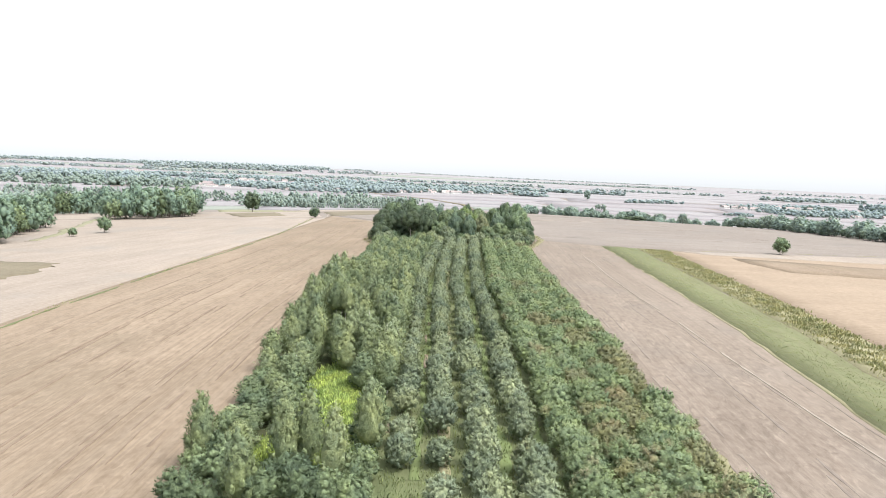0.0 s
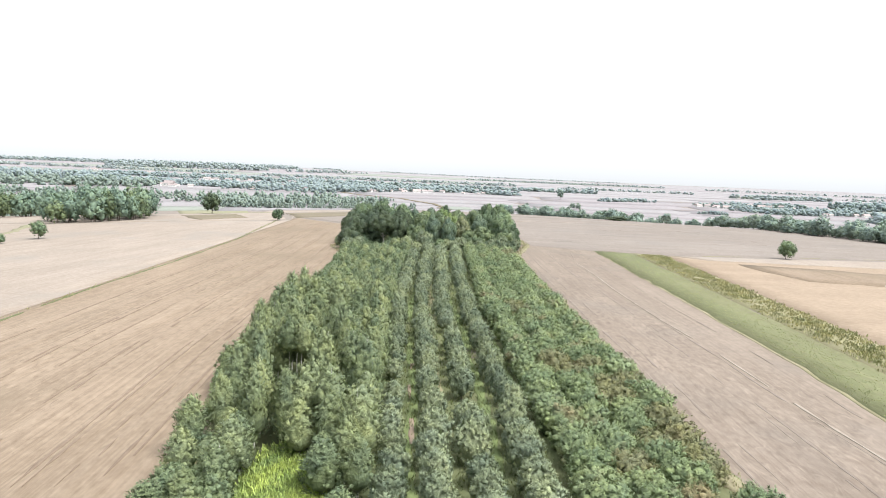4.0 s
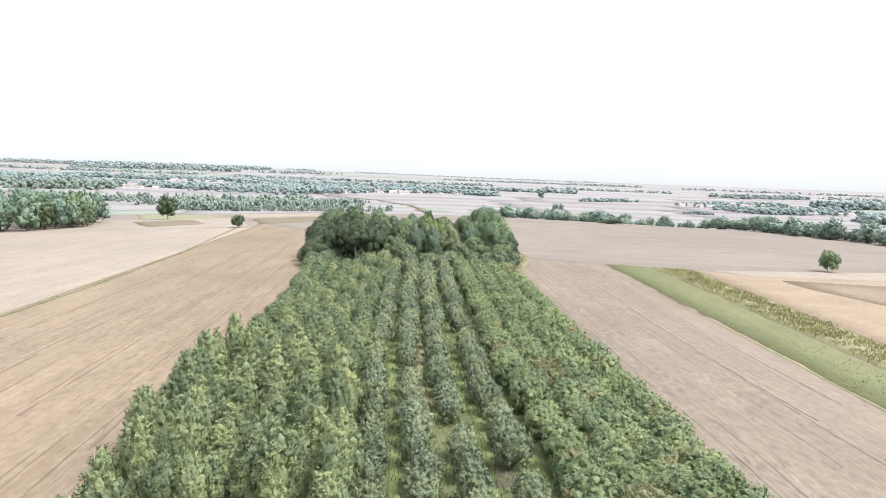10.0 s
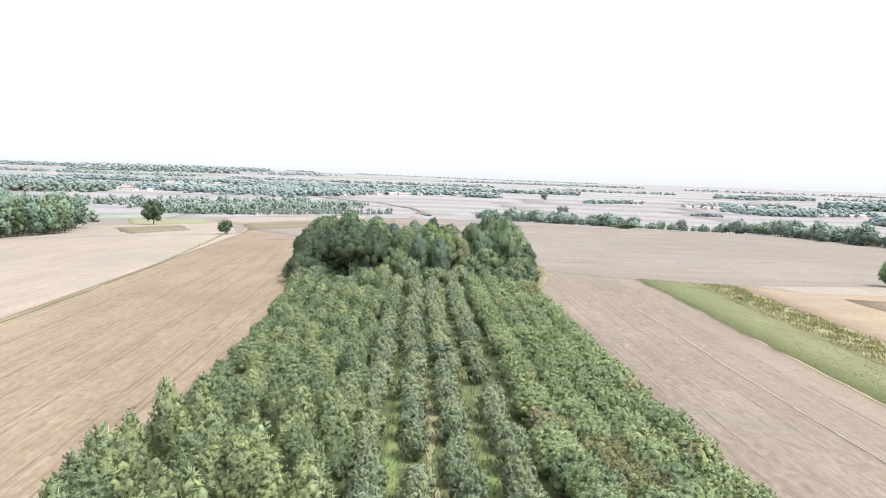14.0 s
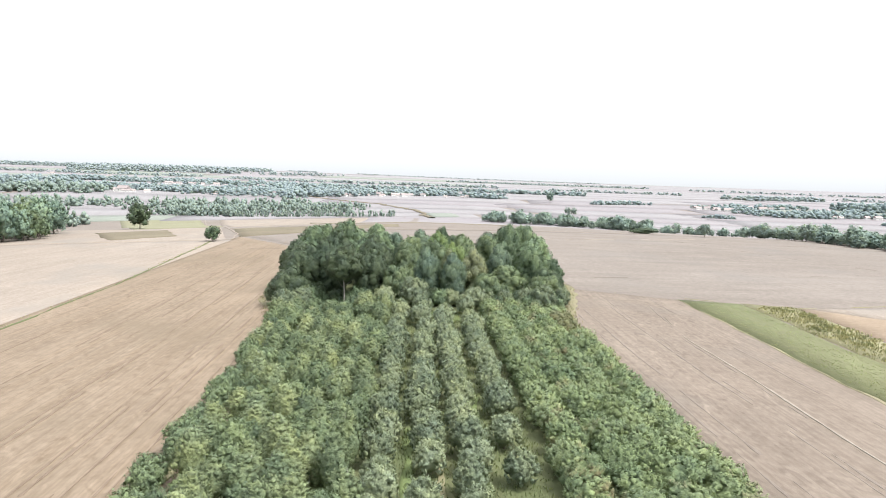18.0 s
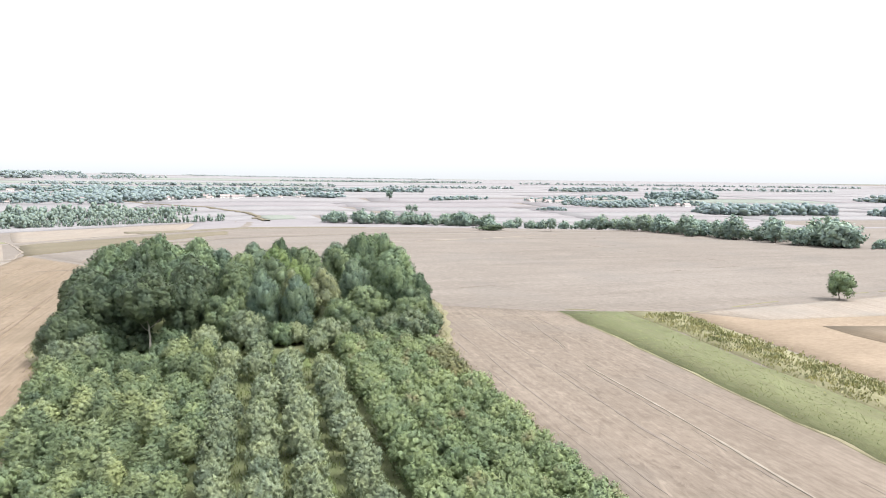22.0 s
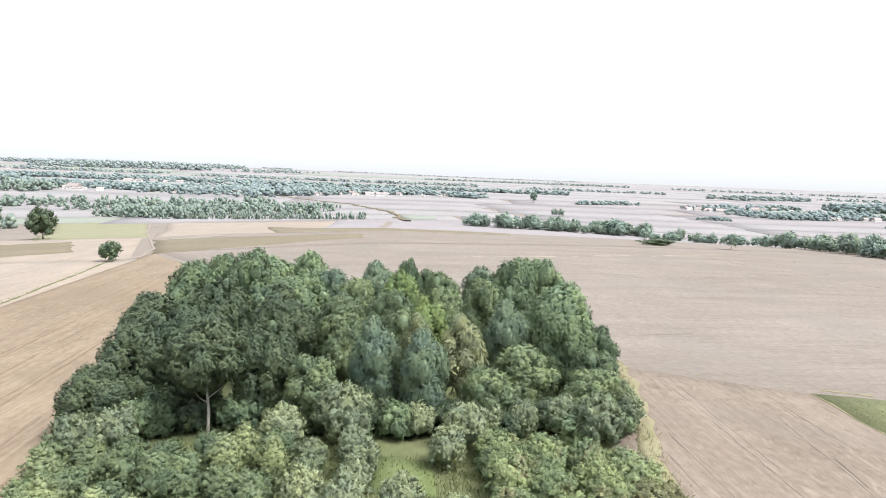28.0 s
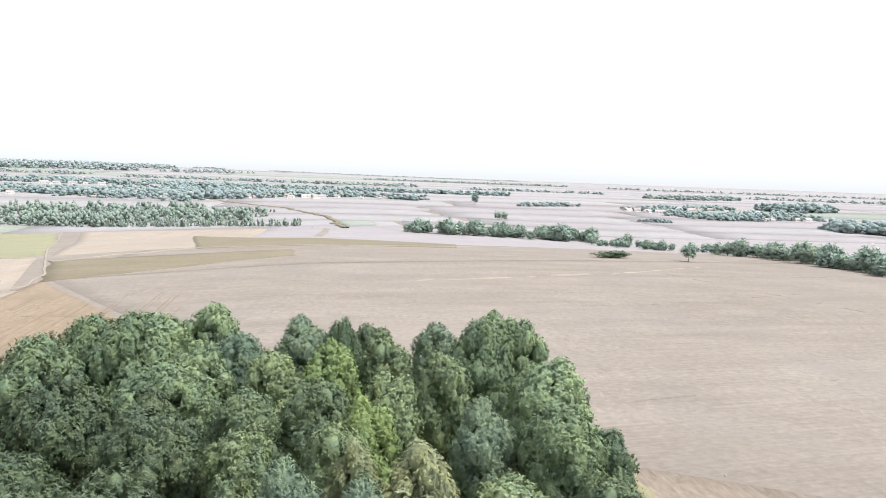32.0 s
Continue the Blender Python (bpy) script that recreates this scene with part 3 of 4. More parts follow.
field("weed_strip", ((47, -40), (54.5, -40), (66.2, 211.5), (57.8, 214)), DRY_GRASS, "fallow strip of dry grass and weeds", 0.08, 4, 0.3)
field("green_strip_edge", ((40.3, -40), (41.1, -40), (47.5, 217), (46.9, 217)), EDGE_GRASS, "dry grassy edge of the green strip", 0.07, 4, 0.15)
field("plough_patch", ((-140, 118), (-90, 132), (-94, 158), (-150, 166)), TILLED, "small dark ploughed patch in the stubble", 0.08, 4, 1.0)
field("field_dark_bar", ((-81, 386), (-11, 400), (-10, 379), (-66, 342)), TILLED, "dark tilled wedge across the slope", 0.10, 5, 0.5)
field("field_green_bar", ((-80, 587), (53, 449), (48, 420), (-45, 417)), TILLED, "dull olive wedge of regrowth", 0.14, 5, 0.4)
field("meadow_west", ((-91, 408), (-128, 398), (-245, 655), (-180, 655)), MEADOW, "mown yellow-green meadow on the slope", 0.10, 6, 0.5)
field("field_dark_west", ((-134, 376), (-108, 385), (-92, 352), (-112, 338)), TILLED, "dark tilled patch by the lone tree", 0.12, 4, 0.6)
field("field_slope_pale", ((-160, 640), (-88, 406), (-46, 428), (-40, 630)), STUBBLE_PALE, "pale stubble falling to the valley", 0.06, 8)
field("field_valley", ((-60, 430), (420, 440), (460, 650), (-40, 650)), STUBBLE_ROSE_HAZED, "stubble field at the valley edge, paled by painted haze", 0.03, 12)
ribbon("grass_lane", [(-140, 215), (-146, 237), (-158, 266), (-166, 288), (-176, 312), (-184, 333)], 3.2, MEADOW, "grassy lane along the wood", 0.12, 71, 0.3)
ribbon("balk", [(-60, 20), (-60.5, 110), (-62, 146), (-61.5, 180), (-63, 232), (-69, 298), (-72, 327)], 0.42, ROUGH_GRASS, "grassy balk between two stubble fields", 0.1, rough=0.45, broken=0.12)
ribbon("dirt_track", [(-72, 327), (-67, 336), (-71, 356), (-85, 393), (-118, 480), (-152, 580), (-175, 650)], 0.6, STUBBLE_PALE, "sandy farm track over the slope", 0.14)
ribbon("straw_line_slope", [(-80, 384), (-45, 424), (-10, 420), (20, 421), (77, 438)], 2.4, PALE_STRAW, "pale straw line along the slope", 0.16)
ribbon("straw_line_north", [(20, 330), (51, 339), (91, 355), (120, 372)], 1.6, STUBBLE_PALE, "pale streak of straw in the wide field", 0.12, 3, 0.2, broken=0.3)
ribbon("straw_swath", [(39.8, 211), (36.0, 186), (35.9, 168), (35.4, 149), (35.2, 131), (36.0, 108), (36.6, 90), (37.3, 78), (38.5, 62), (40, 46)], 0.2, PALE_STRAW, "pale line of left straw along the stubble", 0.1, 5, 0.5, broken=0.18)
# dark side of the straw ridge, laid beside it as a grey band
ribbon("wheel_track", [(39.4, 211), (35.5, 186), (35.4, 168), (34.9, 149), (34.7, 131), (35.5, 108), (36.1, 90), (36.8, 78), (38.0, 62), (39.5, 46)], 0.24, WHEEL_GREY, "grey band for the dark side of the straw ridge", 0.06, 6, 0.5, broken=0.3)
ribbon("field_edge_line", [(37, 223.3), (48.9, 217.8), (67.6, 211), (85, 215.5), (105, 219.2), (155, 226), (290, 240)], 0.4, EDGE_GRASS, "thin grassy boundary between the fields", 0.1, 6, 0.6, broken=0.45)
ribbon("belt_edge", [(27.5, -20), (25.5, 40), (22.6, 80), (21.4, 120), (21.2, 160), (21.5, 190), (23.5, 203)], 1.3, EDGE_GRASS, "dry grassy edge beside the hazel block", 0.075, 7, 0.4)
ribbon("belt_edge", [(-12, -20), (-14.2, 40), (-16.4, 70), (-18, 95), (-20, 116), (-19.5, 140), (-20.5, 165), (-23.5, 196), (-28.5, 212)], 1.0, EDGE_GRASS, "dry grassy edge beside the thicket", 0.07, 17, 0.4)
for _i, _x in enumerate((24.0, 25.8, 31.2, 32.0, 40.6)):
    ribbon("wheel_track", [(_x + 2.2, 20), (_x + 1.0, 80), (_x + 0.3, 130), (_x, 180), (_x + 0.8, 219 - 0.5 * _i)], 0.22, WHEEL_GREY, "dark wheel track in the greyish stubble", 0.06, 50 + _i, 0.6, broken=0.3)
ribbon("bare_edge", [(23.5, 200), (26.5, 212), (28.5, 226), (27, 245), (24, 262)], 2.0, EDGE_GRASS, "dry straw-coloured edge round the grove", 0.1, 10, 0.3)
for _i, _x in enumerate((-22.4, -23.2, -25.2, -26.0, -28.2, -29.0, -34.6, -35.4, -40.2, -44.0, -44.8, -53.0)):
    ribbon("wheel_track", [(_x + 3.2, 20), (_x + 1.0, 80), (_x, 130), (_x - 0.5, 190), (_x - 4 - 0.1 * _i, 320)], 0.2, WHEEL, "reddish wheel track along the stubble rows", 0.06, 20 + _i, 0.6, broken=0.35)
for _i, _line in enumerate(([(96, 361), (106, 331), (117, 293), (128, 262)], [(126, 351), (163, 359), (200, 372)], [(38, 243), (61, 247), (80, 253), (120, 262)], [(-20, 292), (-50, 300), (-68, 302)], [(60, 300), (90, 310), (140, 330)])):
    ribbon("north_track", _line, 0.35, WHEEL_GREY, "faint dark working line in the wide field", 0.07, 31 + _i, 0.5, broken=0.45)

# grass under the planted belt
field("belt_grass", ((-11, -20), (26, -20), (20.5, 200), (-20, 200)), ROUGH_GRASS, "rough grass between the planted rows", 0.06, 4, 0.3, category="grass")
field("clearing", ((0.2, 193.5), (4.8, 193), (5, 199), (-0.8, 199)), LAWN, "small open patch of fresh green grass", 0.16, 3, 0.4, category="grass")
field("grove_floor", ((-22, 198.5), (20, 198.5), (24, 254), (-25, 254)), ROUGH_GRASS, "shaded grassy floor of the grove", 0.13, 4, 0.4, category="grass")

field("bare_spot", ((4.9, 95.4), (7.2, 95.8), (7.0, 98.9), (5.2, 99.0)), BURNT, "dark burnt soil before a dark shrub", 0.1, 0.35, 0.16, category="soil")
ribbon("aisle_path", [(0.9, 46), (-0.3, 78), (-1.6, 104), (-2.5, 122), (-2.6, 150)], 0.8, LAWN, "green mown aisle between shrub rows", 0.1, 61, 0.3)
ribbon("aisle_path", [(3.3, 46), (2.0, 80), (1.2, 104), (0.5, 118), (0.2, 145)], 0.8, DRY_GRASS, "worn straw-coloured path in the aisle", 0.1, 62, 0.4)
ribbon("aisle_path", [(7.2, 46), (5.5, 87), (4.7, 106), (3.9, 119), (3.5, 132), (3.3, 174), (2.7, 189)], 0.9, LAWN, "green grassy aisle with worn straw patches", 0.1, 63, 0.3)
ribbon("aisle_path", [(11.3, 46), (9.4, 78), (8.3, 106), (7.5, 118), (7.2, 135)], 0.8, LAWN, "green aisle beside the hazel block", 0.1, 66, 0.3)
ribbon("aisle_soil", [(-0.1, 72), (-0.8, 86), (-1.2, 96)], 0.5, BARE_SOIL, "bare reddish earth beside a shrub row", 0.12, 64, 0.5, broken=0.3)
field("bare_spot", ((-2.2, 54.2), (-0.2, 54.2), (-0.2, 56.4), (-2.2, 56.4)), BARE_SOIL, "bare reddish soil between the shrubs", 0.1, 0.35, 0.16, category="soil")
ribbon("valley_road", [(-157, 1009), (-100, 925), (-48, 861), (-24, 800), (-4, 737), (4, 690), (8, 630)], 4.0, TILLED, "curved dark bank between valley fields", 0.9, 65, 0.2)
field("valley_green", ((10, 640), (34, 655), (30, 700), (4, 690)), MEADOW_HAZED, "small green corner beyond the curved bank", 0.8, 6, 1.0)

# far patchwork of the valley and the low hills behind it
_rng = np.random.default_rng(11)
_tones = [STUBBLE_HAZED, STUBBLE_ROSE_HAZED, STUBBLE_HAZED, STUBBLE_ROSE_HAZED, MEADOW_HAZED, STUBBLE_HAZED]
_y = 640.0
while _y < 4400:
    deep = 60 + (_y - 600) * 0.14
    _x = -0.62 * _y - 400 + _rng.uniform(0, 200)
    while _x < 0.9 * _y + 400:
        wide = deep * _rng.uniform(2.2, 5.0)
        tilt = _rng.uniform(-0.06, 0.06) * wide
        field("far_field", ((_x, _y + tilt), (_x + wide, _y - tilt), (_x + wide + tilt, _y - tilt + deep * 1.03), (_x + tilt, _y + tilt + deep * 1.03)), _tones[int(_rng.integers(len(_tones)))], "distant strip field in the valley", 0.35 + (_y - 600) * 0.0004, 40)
        _x += wide
    _y += deep


# ---------------------------------------------------------------- far woods
def wood(name, lines, material, label, seed, balls=6, fine=2, leaves=50):
    """Standing trees joined into one piece: (x0, y0, x1, y1, depth, height, number, slimness) for each belt; each tree a heap of leafy clumps."""
    rng = np.random.default_rng(seed)
    made, normals = [], []
    ball, faces = BALL[fine]
    for x0, y0, x1, y1, deep, tall, number, slim in lines:
        run = math.hypot(x1 - x0, y1 - y0)
        nx, ny = (y1 - y0) / run, -(x1 - x0) / run
        if nx + ny < 0:
            nx, ny = -nx, -ny
        for k in range(number):
            u, w = (k + rng.uniform(0, 1)) / number, rng.uniform(0, deep)
            x, y = x0 + (x1 - x0) * u + nx * w, y0 + (y1 - y0) * u + ny * w
            h = tall * rng.uniform(0.5, 1.12) * (1 if rng.uniform() < 0.75 else 0.55)
            r = h * slim * rng.uniform(0.8, 1.3)
            foot = np.array((x, y, float(land(x, y)) - 0.2))
            up = np.linspace(0.22, 0.84, balls)
            wide = np.sqrt(np.maximum(0.05, 1 - (1.5 * up - 0.55) ** 2))
            a = rng.uniform(0, 6.28, balls)
            c = np.column_stack([np.cos(a) * r * 0.5 * wide, np.sin(a) * r * 0.5 * wide, up * h])
            size = np.column_stack([wide * r * 0.62, wide * r * 0.62, np.full(balls, 0.24 * h)]) * rng.uniform(0.75, 1.2, (balls, 1))
            v = c[:, None] + ball[None] * size[:, None] * (1 + 0.1 * rng.normal(size=(balls, len(ball), 1)))
            made.append((v.reshape(-1, 3) + foot, (faces[None] + len(ball) * np.arange(balls)[:, None, None]).reshape(-1, 3)))
            normals.append(np.tile(ball, (balls, 1)))
            if leaves:
                own = rng.integers(0, balls, leaves)
                d = unit(rng.normal(size=(leaves, 3)) + (0, 0, 0.35))
                lv, lf = spray_leaves(c[own] + d * size[own], d + (0, 0, 0.5), 0.1, 1, 0.11 * h + 0.15, 0.6, rng, face=d)
                made.append((lv + foot, lf))
                normals.append(np.repeat(d, 3, 0))
    v, f = merged(made)
    return tagged(new(name, mesh_of(name, v, f, material, normals=unit(np.concatenate(normals)))), label, "wood", kind="stuff")


wood("valley_wood", [(-160, 668, -22, 640, 14, 5.5, 221, 0.2), (-240, 704, -160, 668, 40, 8.5, 187, 0.34), (-150, 700, -60, 690, 60, 8, 119, 0.36), (-295, 770, -120, 745, 80, 9, 204, 0.4), (-110, 790, -70, 760, 40, 6, 40, 0.4), (-440, 600, -300, 690, 80, 12, 204, 0.36), (-420, 470, -230, 520, 60, 11, 170, 0.36), (-330, 540, -240, 600, 50, 10, 85, 0.36), (-560, 760, -300, 800, 60, 9, 187, 0.4), (-800, 880, -400, 945, 110, 11, 380, 0.5)], LEAF_FAR_HAZE, "young wood along the valley, haze painted into its green", 5, 4, 1, 30)
_rng = np.random.default_rng(6)
hedgerow = Stock([big_tree("hedge_tree", np.random.default_rng(300 + k), 8, (2.7, 3.2, 2.2, 3.6)[k % 4], (LEAF_HEDGE_HAZE, LEAF_FAR_HAZE)[k // 4], "willow or shrub of the long hedge, greyed by painted haze", 620, 0.02, 16, 1.0, group="trees of the valley hedge") for k in range(6)])
for _x0, _y0, _x1, _y1, _deep, _tall, _n, _slim in (
    (48, 606, 125, 592, 25, 8.5, 75, 0.4),
    (122, 592, 165, 575, 34, 9, 50, 0.38),
    (150, 560, 172, 460, 24, 6, 48, 0.42),
    (172, 458, 182, 415, 22, 7.5, 36, 0.4),
    (180, 415, 180, 350, 20, 7.5, 48, 0.36),
    (182, 350, 195, 335, 18, 8.5, 22, 0.4),
    (188, 335, 192, 300, 16, 9.5, 34, 0.42),
    (196, 300, 214, 287, 8, 3.5, 14, 0.5),
    (213, 284, 250, 250, 24, 10.5, 42, 0.42),
):
    _run = math.hypot(_x1 - _x0, _y1 - _y0)
    _ax, _ay = abs(_y1 - _y0) / _run, abs(_x1 - _x0) / _run
    for _k in range(int(_n * 0.8)):
        _u, _w = _rng.uniform(), _rng.uniform(0, _deep)
        _h = _tall * _rng.uniform(0.45, 1.0) / 8
        hedgerow.put(int(_rng.integers(6)), plant_at(_x0 + (_x1 - _x0) * _u + _ax * _w, _y0 + (_y1 - _y0) * _u + _ay * _w, _rng.uniform(0, 6.3), _h * _rng.uniform(1.0, 1.5), _rng.uniform(0.62, 0.95), 0.1))
wood("far_wood", [(-900, 1000, -500, 1050, 110, 11, 330, 0.6), (-950, 1110, -600, 1150, 70, 10, 190, 0.6), (-310, 990, -150, 935, 210, 9, 280, 0.6), (-150, 960, 60, 1130, 130, 8, 220, 0.6), (-560, 1045, -190, 1000, 70, 8, 456, 0.75), (-190, 1000, 60, 1110, 60, 8, 360, 0.75), (60, 1085, 112, 1062, 40, 8, 62, 0.75), (-640, 1270, -100, 1250, 110, 9, 408, 0.75), (-100, 1330, 300, 1300, 60, 8, 192, 0.75), (475, 717, 622, 704, 60, 11, 216, 0.6), (652, 669, 717, 653, 40, 10, 96, 0.6), (406, 845, 584, 887, 70, 8, 216, 0.6), (306, 806, 338, 799, 10, 4.5, 43, 0.5), (634, 1025, 760, 1080, 60, 12, 144, 0.6), (365, 985, 430, 955, 30, 6, 72, 0.75), (430, 1000, 560, 1040, 40, 7, 96, 0.75), (240, 1000, 330, 1040, 30, 6, 48, 0.75)], LEAF_VILLAGE_HAZE, "distant wood and village trees in haze-tinted leaf colour", 7, 5, 1, 8)
wood("horizon_wood", [(-1130, 2300, -620, 2500, 420, 20, 420, 0.6), (-620, 2550, -440, 2850, 200, 12, 110, 0.6), (-2100, 2700, -1000, 2800, 540, 14, 900, 0.9), (-1000, 2800, -600, 2880, 430, 13, 380, 0.9), (-620, 3300, -480, 3310, 100, 7, 80, 0.9), (-1500, 1950, -600, 1900, 120, 9, 300, 0.9), (-500, 1800, 200, 1750, 100, 8, 240, 0.9), (659, 1398, 899, 1521, 80, 10, 140, 0.9), (967, 957, 1120, 947, 60, 11, 100, 0.9), (100, 2450, 800, 2400, 60, 8, 220, 0.9), (900, 2300, 2200, 2100, 60, 8, 300, 0.9), (300, 1700, 640, 1680, 60, 7, 100, 0.9), (1000, 1650, 1500, 1560, 60, 8, 120, 0.9), (-300, 3400, 900, 3350, 80, 7, 300, 0.9)], LEAF_HORIZON_HAZE, "woods on the horizon, faint with painted haze", 8, 3, 1, 6)

# ---------------------------------------------------------------- west wood
_rng = np.random.default_rng(21)
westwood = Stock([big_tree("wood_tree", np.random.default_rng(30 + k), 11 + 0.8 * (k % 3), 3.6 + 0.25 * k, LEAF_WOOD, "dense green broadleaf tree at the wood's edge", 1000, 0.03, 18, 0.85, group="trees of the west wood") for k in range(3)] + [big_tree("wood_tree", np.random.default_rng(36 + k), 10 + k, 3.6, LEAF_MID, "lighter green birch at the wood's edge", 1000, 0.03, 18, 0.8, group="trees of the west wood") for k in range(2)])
_spots = []
for x0, y0, x1, y1, n in ((-143, 180, -180, 285, 24), (-156, 180, -205, 300, 24), (-190, 200, -250, 330, 24), (-240, 220, -310, 360, 22), (-172, 324, -140, 354, 11), (-180, 336, -146, 366, 11), (-187, 348, -152, 380, 11), (-194, 362, -160, 396, 11), (-240, 380, -200, 420, 12), (-262, 400, -190, 440, 14), (-340, 420, -230, 480, 18), (-350, 380, -265, 370, 12)):
    for k in range(n):
        u = (k + _rng.uniform(0, 0.8)) / n
        _spots.append((x0 + (x1 - x0) * u + _rng.normal() * 2.5, y0 + (y1 - y0) * u + _rng.normal() * 2.5))
for _i, (_x, _y) in enumerate(_spots):
    westwood.put(_i, plant_at(_x, _y, _rng.uniform(0, 6.3), _rng.uniform(0.85, 1.35), _rng.uniform(0.85, 1.15), 0.1))

# ---------------------------------------------------------------- lone trees
def lone(name, x, y, height, radius, leaf, label, seed, count=900, base=0.12, length=0.5, category="tree"):
    t = big_tree(name, np.random.default_rng(seed), height, radius, leaf, label, count, base, 20, length, category=category)
    t.matrix_basis = plant_at(x, y)
    return t


lone("lone_tree", -128, 406, 12.0, 4.8, LEAF_OAK, "tall dark lone tree on the meadow edge", 41, 4500, 0.06, 0.55)
lone("lone_bush", -71.8, 327.2, 5.2, 2.8, LEAF_DARK, "round dark bush beside the farm track", 42, 2200, 0.05, 0.42, "bush")
lone("lone_tree", 103, 215.2, 5.4, 2.5, LEAF_DARK, "small round tree standing in the stubble", 43, 3000, 0.14, 0.36)
lone("lone_tree", -133.3, 247.5, 6.5, 2.6, LEAF_DARK, "rounded tree in front of the wood", 44, 1600, 0.08, 0.42)
lone("lone_bush", -136, 232, 3.2, 1.5, LEAF_DARK, "small dark bush on the field edge", 45, 700, 0.05, 0.36, "bush")
lone("lone_tree", 180.3, 1015.6, 15, 5.5, LEAF_FAR_HAZE, "single round tree in the valley fields", 46, 900, 0.15, 0.9)
lone("lone_bush", 150, 770, 8, 3.4, LEAF_FAR_HAZE, "bush in the far fields", 47, 200, 0.1, 1.1, "bush")
lone("lone_bush", 157, 772, 7.5, 3.2, LEAF_FAR_HAZE, "bush in the far fields", 48, 200, 0.1, 1.1, "bush")
lone("lone_tree", 127.4, 392, 6.0, 2.6, LEAF_FAR_HAZE, "small tree before the hedge in haze-paled green", 49, 1100, 0.2, 0.4)
hedge = big_tree("clipped_hedge", np.random.default_rng(50), 3.0, 2.0, LEAF_OAK, "low dark isolated hedge in the stubble", 1600, 0.02, 12, 0.4, category="hedge")
hedge.matrix_basis = Matrix.Translation((100.5, 396, float(land(100.5, 396)))) @ Matrix.Rotation(0.27, 4, "Z") @ Matrix.Diagonal((4.2, 1.1, 0.8, 1))

# ---------------------------------------------------------------- the grove
_rng = np.random.default_rng(61)
kinds = [
    Stock([big_tree("grove_tree", np.random.default_rng(70 + k), 10, 3.8, LEAF_DARK, "tall dense dark-green tree of the grove", 16000, 0.03, 44, 0.3, BARK_PALE, "trees of the grove", 3) for k in range(3)]),
    Stock([big_tree("grove_tree", np.random.default_rng(80 + k), 9, 3.2, LEAF_MID, "fresh green tree of the grove", 13000, 0.03, 38, 0.28, group="trees of the grove", limbs=3) for k in range(3)]),
    Stock([big_tree("grove_tree", np.random.default_rng(84 + k), 9, 3.0, LEAF_BLUE, "blue-green willow-like tree of the grove", 13000, 0.04, 38, 0.3, group="trees of the grove", slim=0.4, limbs=3) for k in range(2)]),
    Stock([big_tree("grove_tree", np.random.default_rng(87 + k), 10, 3.0, LEAF_YELLOW, "yellow-green tree rising in the grove", 13000, 0.06, 36, 0.26, group="trees of the grove", limbs=3) for k in range(1)]),
    Stock([big_tree("grove_tree", np.random.default_rng(88 + k), 9, 2.5, LEAF_DRY, "drying yellowish birch in the grove", 10000, 0.12, 34, 0.26, BARK_BIRCH, "trees of the grove", 4, hang=0.7, slim=0.4) for k in range(1)]),
    Stock([big_tree("grove_tree", np.random.default_rng(76 + k), 9.5, 3.9, LEAF_OAK, "broad deep-green oak at the grove's edge", 16000, 0.05, 44, 0.3, BARK_PALE, "trees of the grove", 4) for k in range(2)]),
]
_size = ((10, 3.8), (9, 3.2), (9, 3.0), (10, 3.0), (9, 2.5), (9.5, 3.9))
